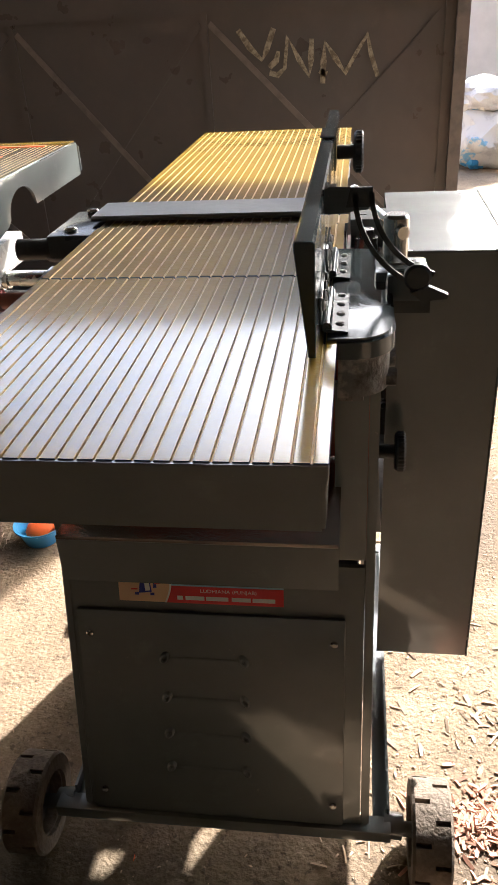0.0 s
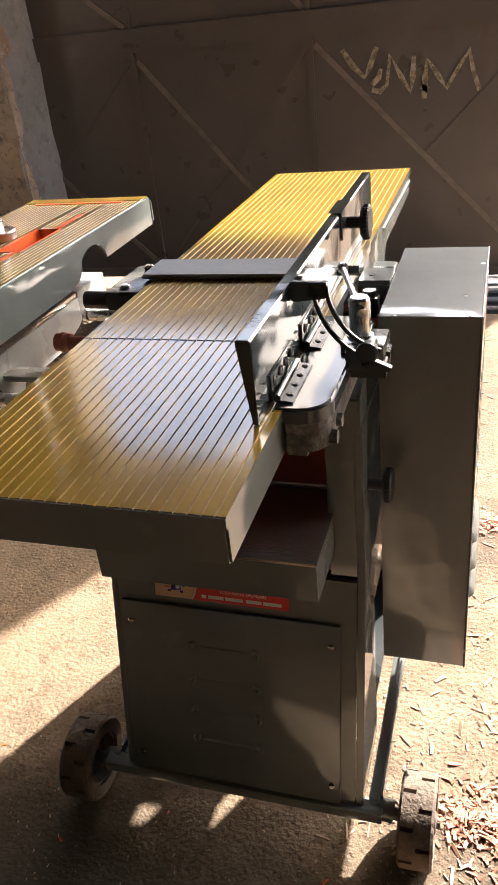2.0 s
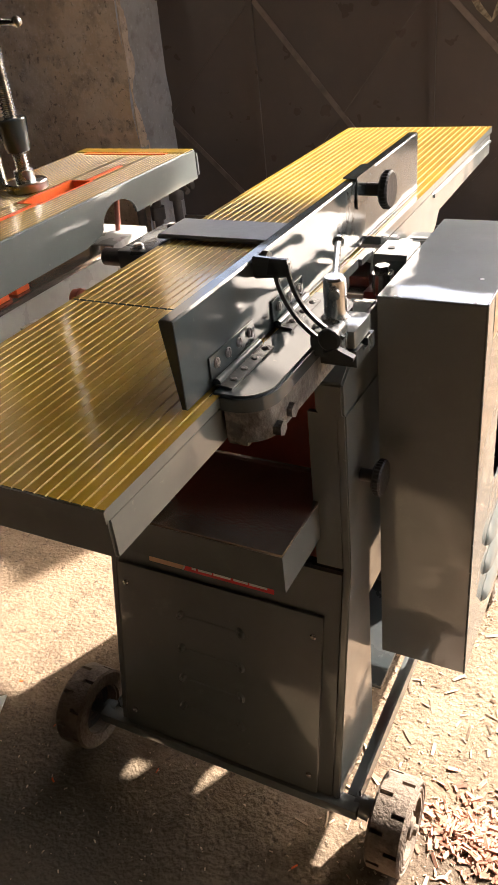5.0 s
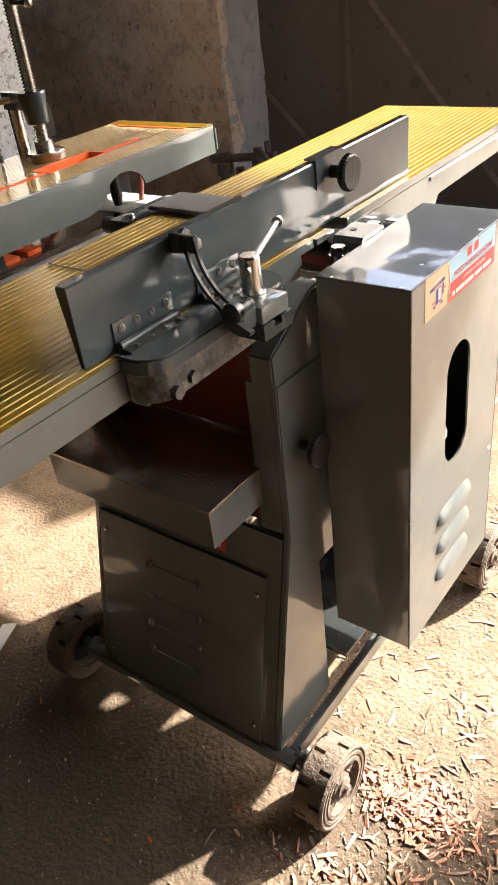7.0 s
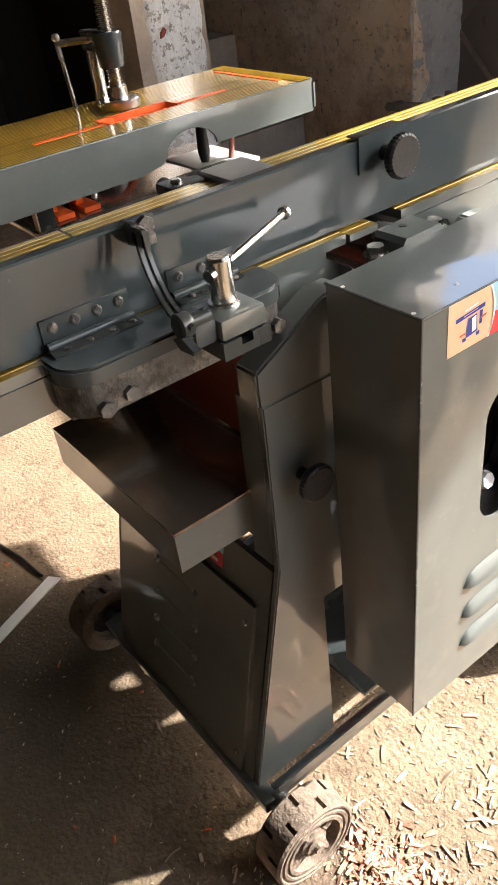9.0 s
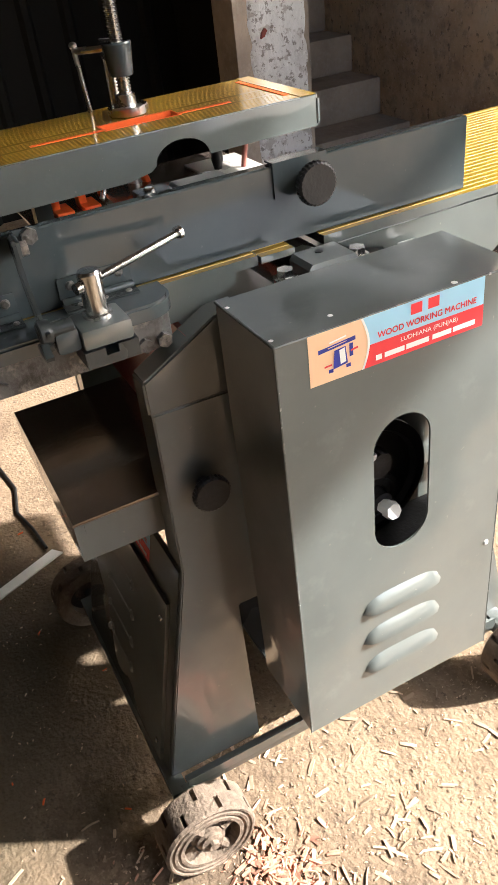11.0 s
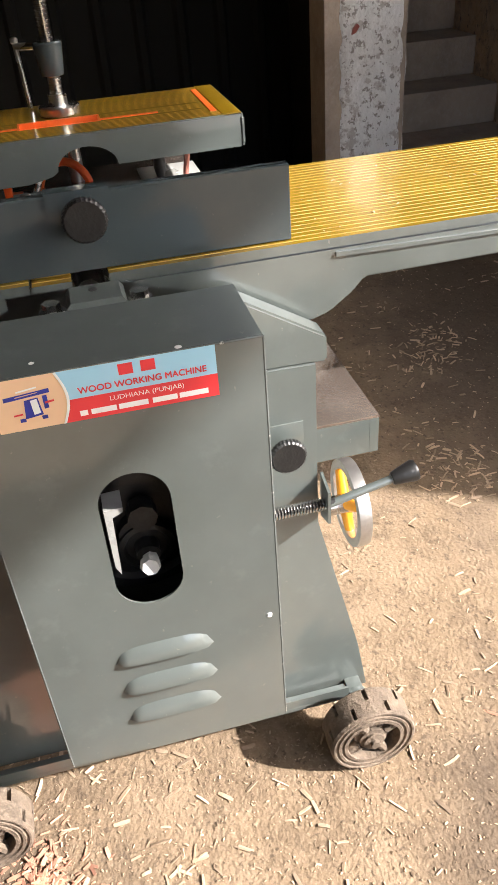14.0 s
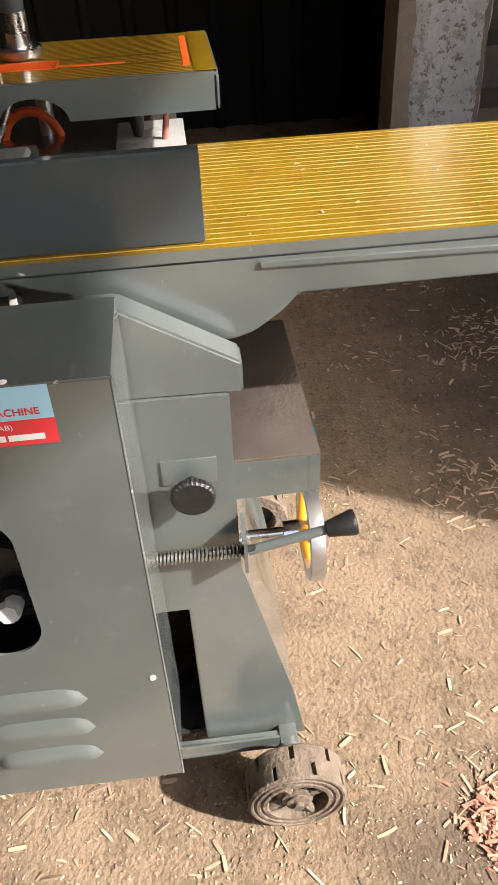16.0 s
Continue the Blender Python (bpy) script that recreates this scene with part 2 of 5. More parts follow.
def lathe(bm, profile, origin, axis, seg=28):
    """Turns (along, radius) pairs round an axis through origin."""
    q = Vector(axis).to_track_quat("Z", "Y")
    rings = []
    for h, r in profile:
        rings.append([bm.verts.new(Vector(origin) + q @ Vector((r * math.cos(2 * math.pi * k / seg), r * math.sin(2 * math.pi * k / seg), h))) for k in range(seg)])
    for a, b in zip(rings, rings[1:]):
        for k in range(seg):
            bm.faces.new((a[k], a[(k + 1) % seg], b[(k + 1) % seg], b[k]))
    bm.faces.new(rings[0][::-1])
    bm.faces.new(rings[-1])
    bmesh.ops.recalc_face_normals(bm, faces=bm.faces[:])


def pipe(bm, points, r, seg=10):
    """A round bar along points."""
    pts = [Vector(p) for p in points]
    rings = []
    for i, p in enumerate(pts):
        d = (pts[min(i + 1, len(pts) - 1)] - pts[max(i - 1, 0)]).normalized()
        q = d.to_track_quat("Z", "Y")
        rings.append([bm.verts.new(p + q @ Vector((r * math.cos(2 * math.pi * k / seg), r * math.sin(2 * math.pi * k / seg), 0))) for k in range(seg)])
    for a, b in zip(rings, rings[1:]):
        off = min(range(seg), key=lambda o: sum((a[k].co - b[(k + o) % seg].co).length for k in range(seg)))
        for k in range(seg):
            bm.faces.new((a[k], a[(k + 1) % seg], b[(k + 1 + off) % seg], b[(k + off) % seg]))
    bm.faces.new(rings[0][::-1])
    bm.faces.new(rings[-1])
    bmesh.ops.recalc_face_normals(bm, faces=bm.faces[:])


BASES = {}


def thing(name, at, label, category, group="", kind=""):
    ob = new(name)
    ob.empty_display_size = 0.05
    ob.location = at
    BASES[ob.name] = Vector(at)
    return tagged(ob, label, category, group, kind)


def mesh_of(name, bm, mats, smooth=True):
    me = bpy.data.meshes.new(name)
    bm.to_mesh(me)
    bm.free()
    for m in (mats if isinstance(mats, (list, tuple)) else [mats]):
        me.materials.append(m)
    if smooth:
        me.shade_smooth()
        me.set_sharp_from_angle(angle=radians(32))
    return me


def part(name, bm, mats, parent, label="", at=None):
    """Links a bmesh (or a mesh that alike pieces share) as one mesh object under a thing or a part."""
    me = bm if isinstance(bm, bpy.types.Mesh) else mesh_of(name, bm, mats)
    ob = new(name, me)
    ob.parent = parent
    ob.matrix_parent_inverse = Matrix.Translation(-BASES.get(parent.name, Vector()))
    if at is not None:
        ob.matrix_basis = at if isinstance(at, Matrix) else Matrix.Translation(at)
    return tagged(ob, label)


def solid(name, bm, mats, label, category="", group="", kind="", smooth=True):
    """A thing or a piece of the setting that is one mesh."""
    return tagged(new(name, mesh_of(name, bm, mats, smooth)), label, category, group, kind)

LBLUE = material("sticker_blue", (0.36, 0.62, 0.78), 0.35)
LRED = material("sticker_red", (0.72, 0.045, 0.05), 0.35)
LTAN = material("sticker_tan", (0.82, 0.55, 0.33), 0.35)
LNAVY = material("sticker_navy", (0.03, 0.04, 0.3), 0.35)
LWHITE = material("sticker_white", (0.85, 0.85, 0.82), 0.4)
# the dark room's shade is put into this sheet's near-black colour
SHADE_SHUTTER = material("shade_black_shutter", (0.010, 0.010, 0.009), 0.8, 0.0, [(3, 0.5, 0.7, (0.010, 0.010, 0.007), 0.8)], 0.05, 20)
SHADE_SHUTTER.node_tree.nodes["Principled BSDF"].inputs["Specular IOR Level"].default_value = 0.12
CHALK = material("chalk", (0.50, 0.43, 0.30), 0.95, 0.0, [(60, 0.42, 0.6, (0.20, 0.16, 0.11), 0.9)], 0.3, 150)
CHIP = material("wood_chip", (0.45, 0.335, 0.225), 0.8, 0.0, [(60, 0.4, 0.7, (0.40, 0.275, 0.17), 0.6)], island=0.42)
CHIP_RED = material("reddish_wood_chip", (0.46, 0.225, 0.145), 0.8, 0.0, [(60, 0.4, 0.7, (0.52, 0.35, 0.23), 0.6)], island=0.35)
WOOD = material("pale_wood_block", (0.48, 0.36, 0.22), 0.75, 0.0, [(40, 0.4, 0.7, (0.34, 0.23, 0.13), 0.7)], 0.2, 60)
SPOKE = material("yellow_spoke_paint", (0.85, 0.36, 0.01), 0.4, 0.0, [(20, 0.5, 0.7, (0.7, 0.28, 0.01), 0.5)])
BLUEPL = material("blue_plastic", (0.06, 0.30, 0.62), 0.35, 0.0, [(15, 0.5, 0.7, (0.10, 0.38, 0.68), 0.6)])
SACK = material("pale_plastic_sack", (0.62, 0.62, 0.60), 0.5, 0.0, [(9, 0.5, 0.62, (0.42, 0.42, 0.42), 0.7), (4, 0.6, 0.63, (0.1, 0.4, 0.7), 0.8)], 0.6, 14)
PALEWALL = material("pale_outer_wall", (0.66, 0.60, 0.52), 0.9, 0.0, [(2, 0.45, 0.7, (0.5, 0.45, 0.38), 0.7)], 0.3, 30)
PIPE = material("dusty_iron_pipe", (0.16, 0.14, 0.12), 0.7, 0.4, [(15, 0.45, 0.65, (0.24, 0.2, 0.16), 0.7)], 0.3, 60)
PINK = material("copper_primer_rod", (0.48, 0.20, 0.16), 0.35, 0.4, [(20, 0.5, 0.7, (0.35, 0.12, 0.09), 0.6)])
BRASS = material("grey_bracket_paint", (0.36, 0.36, 0.34), 0.32, 0.0, [(14, 0.5, 0.7, (0.25, 0.25, 0.24), 0.6)], 0.05, 60, 0.1)

# ---------------------------------------------------------------- the place
GATE_Y, GATE_TOP, HEAD = 3.6, 2.06, 3.10

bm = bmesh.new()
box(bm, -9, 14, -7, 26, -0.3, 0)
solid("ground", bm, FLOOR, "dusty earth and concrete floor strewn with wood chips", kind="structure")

# out of view; closes the room against the sky
bm = bmesh.new()
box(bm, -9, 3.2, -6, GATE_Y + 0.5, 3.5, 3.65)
solid("ceiling", bm, LOW_BOUNCE, "unseen concrete ceiling slab, darkened to keep bounce light low", kind="structure")
bm = bmesh.new()
box(bm, -9, 5, GATE_Y + 0.02, GATE_Y + 0.4, HEAD, 3.5)
solid("header_beam", bm, CONCRETE, "concrete beam over the gateway", kind="structure")
bm = bmesh.new()
box(bm, -9, -1.98, 3.29, GATE_Y, 0, 3.5)
solid("wall_north", bm, PLASTER, "brown stained plaster wall beside the gate", kind="structure")
bm = bmesh.new()
bmesh.ops.create_grid(bm, x_segments=8, y_segments=100, size=1.0)
for v in bm.verts:
    u, z = (v.co.x + 1) / 2, (v.co.y + 1) / 2 * 3.5
    y = 3.283 + u * 0.317
    v.co = Vector((-1.974 + 0.010 * noise.noise((y * 9, z * 6, 1)) - 0.012 * (1 - u) ** 4, y + (0.02 * noise.noise((z * 5, 2, 8)) if u < 0.9 else 0), z))
bmesh.ops.recalc_face_normals(bm, faces=bm.faces[:])
solid("wall_reveal", bm, REVEAL, "grey peeling edge of the plaster wall", kind="structure")
# out of view; closes the room and dims the fill from the south
bm = bmesh.new()
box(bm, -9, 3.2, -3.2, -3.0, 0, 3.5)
solid("unseen_wall_south", bm, LOW_BOUNCE, "unseen workshop wall of concrete, darkened to keep bounce light low", kind="structure")
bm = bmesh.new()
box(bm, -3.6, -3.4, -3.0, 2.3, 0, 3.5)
wall_west = solid("wall_west", bm, SHADE_SHUTTER, "ribbed sheet metal partition, the dark room's shade put into its near-black colour", kind="structure")
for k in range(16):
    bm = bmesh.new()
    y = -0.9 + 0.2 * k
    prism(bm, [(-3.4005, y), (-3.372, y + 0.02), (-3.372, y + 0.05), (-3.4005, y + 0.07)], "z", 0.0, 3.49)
    part("pressed_rib", bm, SHADE_SHUTTER, wall_west)
# black sheet added where only deep shade shows left of the pillar
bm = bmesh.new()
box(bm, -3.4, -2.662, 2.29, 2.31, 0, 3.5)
solid("shade_return", bm, SHADE_SHUTTER, "near-black sheet added beside the pillar, standing in for deep shade", kind="structure")
# added out of view to stop sun and fill from the east
bm = bmesh.new()
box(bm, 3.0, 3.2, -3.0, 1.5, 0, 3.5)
solid("unseen_wall_east", bm, LOW_BOUNCE, "unseen concrete wall added to keep out sun and fill light", kind="structure")

# added out of view; its edge limits the sunlight and the sky fill
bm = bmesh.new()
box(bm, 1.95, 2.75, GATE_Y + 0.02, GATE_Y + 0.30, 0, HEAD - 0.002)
solid("unseen_wall_north_east", bm, LOW_BOUNCE, "unseen dark concrete wall added beside the gateway to limit the sunlight", kind="structure")

# pillar with broken whitewash
bm = bmesh.new()
bmesh.ops.create_grid(bm, x_segments=12, y_segments=90, size=1.0)
for v in bm.verts:
    y, z = 2.205 + (v.co.x + 1) / 2 * 0.325, (v.co.y + 1) / 2 * 3.5
    edge = abs(v.co.x) ** 6
    v.co = Vector((-2.45 - 0.035 * edge + 0.008 * noise.noise((y * 14, z * 14, 0)), y + 0.014 * edge * noise.noise((z * 9, 3, 1)), z))
bmesh.ops.recalc_face_normals(bm, faces=bm.faces[:])
pillar = solid("pillar", bm, WHITEWASH, "concrete pillar with peeling grey-white whitewash", kind="structure")
bm = bmesh.new()
box(bm, -2.66, -2.462, 2.165, 2.52, 0, 3.5)
part("core", bm, CONCRETE, pillar, "bare brown pillar core")
bm = bmesh.new()
prism(bm, [(2.275, 0.762), (2.290, 0.768), (2.306, 0.79), (2.296, 0.80), (2.280, 0.785)], "x", -2.455, -2.4385)
part("paint_mark", bm, RED, pillar, "small red paint mark")

# stairs up along the wall behind the pillar
stairs = thing("staircase", (-3.3, 2.9, 0), "raw concrete staircase with worn dusty treads behind the pillar", "staircase", kind="structure")
for k in range(9):
    bm = bmesh.new()
    box(bm, -6.0, -2.75 - 0.27 * k, 2.42, 3.285, 0.19 * k + 0.001, 0.19 * (k + 1), 0.012)
    part("step", bm, CONCRETE, stairs)

# gate: sheet on an angle-iron frame with crossed braces
gate = thing("gate", (-0.8, GATE_Y, 0), "closed dark brown sheet-metal gate with crossed angle-iron braces", "gate", kind="structure")
bm = bmesh.new()
box(bm, -2.3, 0.43, GATE_Y, GATE_Y + 0.012, 0.05, GATE_TOP)
part("sheet", bm, GATE, gate)


def bar(a, b, w, d, name="brace", mat=GATE_BAR_LIT):
    """A flat iron bar on the gate's inner face from a to b (x, z)."""
    bm = bmesh.new()
    u = Vector((b[0] - a[0], b[1] - a[1])).normalized()
    n = Vector((-u.y, u.x)) * w / 2
    pts = [(a[0] + n.x, a[1] + n.y), (b[0] + n.x, b[1] + n.y), (b[0] - n.x, b[1] - n.y), (a[0] - n.x, a[1] - n.y)]
    prism(bm, pts, "y", GATE_Y - d, GATE_Y - 0.001)
    part(name, bm, mat, gate)


for x in (-2.29, -1.48, -0.64, 0.35):
    bar((x, 0.06), (x, GATE_TOP - 0.01), 0.026, 0.010, "upright", GATE)
bar((0.405, 0.05), (0.405, GATE_TOP), 0.05, 0.035, "stile")
for z, w in ((0.08, 0.04), (1.165, 0.10), (2.01, 0.04)):
    bar((-2.28, z), (0.38, z), w, 0.018, "rail", GATE)
# falling braces take the lit iron, rising ones the dim sheet colour
for x0, x1 in ((-2.5, -1.5), (-1.46, -0.66), (-0.62, 0.33)):
    bar((x0, 0.12), (x1, 1.08), 0.024, 0.006, "brace", GATE)
    bar((x0, 1.08), (x1, 0.12), 0.024, 0.0065)
    bar((x0, 1.22), (x1, 1.97), 0.024, 0.006, "brace", GATE)
    bar((x0, 1.97), (x1, 1.22), 0.024, 0.0065)

# chalk strokes on the gate
STROKES = [[(-0.50, 1.05), (-0.455, 0.985), (-0.405, 0.935), (-0.385, 0.97), (-0.352, 1.05)],
           [(-0.375, 0.905), (-0.345, 0.93), (-0.335, 0.965)],
           [(-0.375, 0.885), (-0.34, 0.875), (-0.31, 0.90), (-0.296, 1.015), (-0.25, 0.93), (-0.208, 0.865), (-0.20, 0.93), (-0.196, 1.005)],
           [(-0.152, 0.835), (-0.148, 0.92), (-0.142, 0.99), (-0.10, 0.93), (-0.058, 0.872), (-0.01, 0.95), (0.03, 1.008), (0.045, 0.94), (0.076, 0.853)],
           [(-0.165, 0.885), (-0.135, 0.868)]]
for s in STROKES:
    bm = bmesh.new()
    rows = []
    for i, (x, z) in enumerate(s):
        a, b = s[max(i - 1, 0)], s[min(i + 1, len(s) - 1)]
        d = Vector((b[0] - a[0], b[1] - a[1])).normalized()
        w = 0.0105 + 0.003 * math.sin(i * 2.3)
        rows.append([bm.verts.new((x - d.y * w, GATE_Y - 0.0085, z + d.x * w)), bm.verts.new((x + d.y * w, GATE_Y - 0.0085, z - d.x * w))])
    for p, q in zip(rows, rows[1:]):
        bm.faces.new((p[0], p[1], q[1], q[0]))
    part("chalk_mark", bm, CHALK, gate, "pale chalk writing stroke")

# steel grid in the ground under the gate
grid = thing("drain_grid", (-0.8, 3.5, 0), "bright steel bars of a drain grid set in the floor by the gate", "drain grid", kind="structure")
for k in range(5):
    bm = bmesh.new()
    y = 3.26 + 0.11 * k
    box(bm, -1.75, 0.75, y, y + 0.035, 0.0, 0.014, 0.003)
    part("grid_bar", bm, BRASS, grid)
# flat black sheet puts in the shade of the gaps between bars
bm = bmesh.new()
box(bm, -1.78, 0.78, 3.23, 3.76, 0.0005, 0.004)
part("gap_shade", bm, BLACK, grid)

# yard beyond the gate
bm = bmesh.new()
box(bm, -4, 9, 8.5, 8.7, 0, 2.1)
solid("yard_wall", bm, PALEWALL, "pale sunlit yard wall beyond the gateway", kind="structure")


def sack(at, r, label, mat, seed):
    bm = bmesh.new()
    bmesh.ops.create_icosphere(bm, subdivisions=4, radius=1.0)
    for v in bm.verts:
        n = noise.noise(v.co * 1.7 + Vector((seed, 0, 0))) * 0.25 + noise.noise(v.co * 5 + Vector((seed, 5, 0))) * 0.10
        c = v.co * (1 + n)
        v.co = Vector((at[0] + c.x * r[0], at[1] + c.y * r[1], max(0.0, at[2] + c.z * r[2])))
    solid("plastic_sack", bm, mat, label, "sack")


sack((0.98, 6.2, 0.2), (0.32, 0.3, 0.24), "crumpled pale plastic sack on the yard ground", SACK, 2.0)
sack((0.94, 6.25, 0.48), (0.25, 0.25, 0.13), "blue and white plastic bundle lying on a sack", SACK, 9.0)
sack((0.84, 6.1, 0.10), (0.10, 0.10, 0.11), "small blue plastic bundle beside pale sacks", BLUEPL, 4.0)
sack((1.6, 6.4, 0.3), (0.4, 0.3, 0.36), "pale plastic sack leaning in the yard", SACK, 6.0)

# pipes and taps at the foot of the wall
pipes = thing("pipe_stand", (-1.9, 3.2, 0), "dusty iron water pipes with taps against the wall", "pipes")
for x, h in ((-1.98, 0.36), (-1.88, 0.30), (-1.76, 0.40)):
    bm = bmesh.new()
    rod(bm, (x, 3.2, 0), (x, 3.2, h), 0.022, seg=16)
    rod(bm, (x, 3.2, h - 0.10), (x, 3.2, h - 0.04), 0.036, seg=16)
    part("riser", bm, PIPE, pipes)
bm = bmesh.new()
rod(bm, (-2.05, 3.2, 0.33), (-1.66, 3.2, 0.37), 0.02, seg=16)
rod(bm, (-1.70, 3.2, 0.365), (-1.70, 3.2, 0.43), 0.016, seg=12)
rod(bm, (-1.72, 3.16, 0.40), (-1.64, 3.12, 0.36), 0.014, seg=12)
part("tap", bm, PIPE, pipes)

# ---------------------------------------------------------------- the planer
AX = (-0.18, 1.06, 0)
planer = thing("planing_machine", AX, "grey enamelled surface planer and thicknesser on small wheels", "machine")
TX0, TX1, TZ = -0.335, -0.015, 0.903


def ribbed(x0, x1, y0, y1, z0, z1, pitch=0.0125, groove=0.0024, deep=0.0013):
    """A table plate with fine grooves along y; lands are slot 0, grooves slot 1."""
    bm = bmesh.new()
    pts, kinds = [(x0, z0), (x0, z1)], [2]
    n = int((x1 - x0 - groove) / pitch)
    first = x0 + (x1 - x0 - (n - 1) * pitch) / 2
    for k in range(n):
        c = first + k * pitch
        kinds += [0, 1, 1, 1]
        pts += [(c - groove / 2, z1), (c - groove / 4, z1 - deep), (c + groove / 4, z1 - deep), (c + groove / 2, z1)]
    kinds += [0, 2, 2]
    pts += [(x1, z1), (x1, z0)]
    lo = [bm.verts.new((x, y0, z)) for x, z in pts]
    hi = [bm.verts.new((x, y1, z)) for x, z in pts]
    for i in range(len(pts)):
        f = bm.faces.new((lo[i], lo[(i + 1) % len(pts)], hi[(i + 1) % len(pts)], hi[i]))
        f.material_index = kinds[i] if i < len(kinds) else 2
    for ring in (lo[::-1], hi):
        f = bm.faces.new(ring)
        f.material_index = 2
    bmesh.ops.recalc_face_normals(bm, faces=bm.faces[:])
    return bm


TABLE = [YELLOW, GROOVE, GREY]
infeed = part("infeed_table", ribbed(TX0, TX1, 0.404, 0.7715, TZ - 0.012, TZ), TABLE, planer, "ribbed yellow-varnished infeed table top")
bm = bmesh.new()
prism(bm, [(0.408, 0.847), (0.7705, 0.849), (0.7705, TZ - 0.0125), (0.408, TZ - 0.0125)], "x", TX0 + 0.003, TX1 - 0.002)
bmesh.ops.bevel(bm, geom=bm.edges[:], offset=0.0025, segments=2, affect="EDGES")
part("apron", bm, GREY, infeed, "deep grey enamelled table apron")
bm = bmesh.new()
box(bm, TX0, TX1, 0.402, 0.4045, TZ - 0.013, TZ - 0.001)
part("end_lip", bm, GREY, infeed)

mouth = part("mouth_plate", ribbed(TX0, TX1, 0.7755, 0.985, TZ - 0.012, TZ), TABLE, planer, "ribbed yellow table section before the cutter")
bm = bmesh.new()
prism(bm, [(0.777, 0.849), (0.90, 0.852), (0.955, 0.876), (0.955, TZ - 0.0125), (0.777, TZ - 0.0125)], "x", TX0 + 0.003, TX1 - 0.002)
part("apron", bm, GREY, mouth)

lip = part("mouth_lip", ribbed(TX0, TX1 + 0.004, 0.988, 1.034, TZ - 0.010, TZ - 0.0015), TABLE, planer)
outfeed = part("outfeed_table", ribbed(TX0, TX1, 1.078, 1.80, TZ - 0.012, TZ), TABLE, planer, "long ribbed yellow-varnished outfeed table top")
bm = bmesh.new()
prism(bm, [(1.120, 0.876), (1.165, 0.862), (1.21, 0.80), (1.327, 0.794), (1.352, 0.802), (1.385, 0.826), (1.40, 0.843), (1.797, 0.847), (1.797, TZ - 0.0125), (1.085, TZ - 0.0125)], "x", TX0 + 0.003, TX1 - 0.002)
bmesh.ops.bevel(bm, geom=bm.edges[:], offset=0.003, segments=2, affect="EDGES")
part("apron", bm, GREY, outfeed, "deep grey enamelled table apron")
bm = bmesh.new()
prism(bm, [(1.36, 0.878), (1.795, 0.872), (1.795, 0.876), (1.36, 0.884)], "x", TX1 - 0.003, TX1 + 0.001)
part("pressed_fold", bm, GREY, outfeed)

# cutter head between the tables, with its flat guard
bm = bmesh.new()
rod(bm, (-0.345, 1.056, 0.858), (-0.014, 1.056, 0.858), 0.034, seg=40)
part("cutter_block", bm, STEEL, planer, "dark steel cutter block")
bm = bmesh.new()
prism(bm, [(1.012, 0.9045), (1.011, 0.908), (1.015, 0.911), (1.094, 0.911), (1.098, 0.9045)], "x", -0.352, -0.05)
guard = part("cutter_guard", bm, GUARD, planer, "flat grey sheet guard over the cutter")
bm = bmesh.new()
box(bm, -0.40, -0.338, 0.965, 1.10, 0.868, 0.899, 0.004)
part("guard_bracket", bm, DARK, guard, "black guard bracket")
bm = bmesh.new()
rod(bm, (-0.462, 1.015, 0.868), (-0.405, 1.015, 0.868), 0.0145, seg=24)
rod(bm, (-0.418, 1.015, 0.868), (-0.395, 1.015, 0.868), 0.0175, seg=24)
part("bearing_cap", bm, BLACK, planer, "black rubber bearing cap")
for y in (0.985, 1.085):
    bm = bmesh.new()
    lathe(bm, [(0, 0.009), (0.004, 0.009), (0.006, 0.006)], (-0.372, y, 0.899), (0, 0, 1), 16)
    part("bracket_bolt", bm, STEEL, guard)

# bearing block on the cover side
bm = bmesh.new()
prism(bm, [(1.024, 0.86), (1.092, 0.86), (1.092, 0.889), (1.087, 0.8955), (1.029, 0.8955), (1.024, 0.889)], "x", -0.008, 0.039)
bearing = part("bearing_block", bm, GREY, planer, "small grey cast bearing block")
for y in (1.006, 1.108):
    bm = bmesh.new()
    rod(bm, (0.012, y, 0.85), (0.012, y, 0.889), 0.0105, seg=6)
    rod(bm, (0.012, y, 0.85), (0.012, y, 0.879), 0.015, seg=24)
    part("block_bolt", bm, STEEL, bearing, "hexagonal steel bolt head")
# black disc on the block stands in for the dark of its hole
bm = bmesh.new()
rod(bm, (0.008, 1.056, 0.892), (0.008, 1.056, 0.8965), 0.005, seg=14)
part("hole_shade", bm, BLACK, bearing)
bm = bmesh.new()
prism(bm, [(0.985, 0.82), (1.13, 0.82), (1.118, 0.852), (0.998, 0.852)], "x", -0.013, 0.031)
part("head_casting", bm, RED, planer, "red oxide painted casting behind the bearing")

# body: two cheeks, sloped front and back sheets
CHEEK = [(0.712, 0.10), (0.875, 0.10), (0.875, 0.41), (1.243, 0.41), (1.243, 0.09), (1.402, 0.075), (1.384, 0.19), (1.317, 0.484), (1.317, 0.758), (0.806, 0.768), (0.802, 0.513)]
for x0, x1 in ((-0.395, -0.383), (0.018, 0.030)):
    bm = bmesh.new()
    prism(bm, CHEEK, "x", x0, x1)
    bmesh.ops.bevel(bm, geom=bm.edges[:], offset=0.002, segments=2, affect="EDGES")
    part("cheek", bm, GREY, planer, "folded grey sheet side of the body")
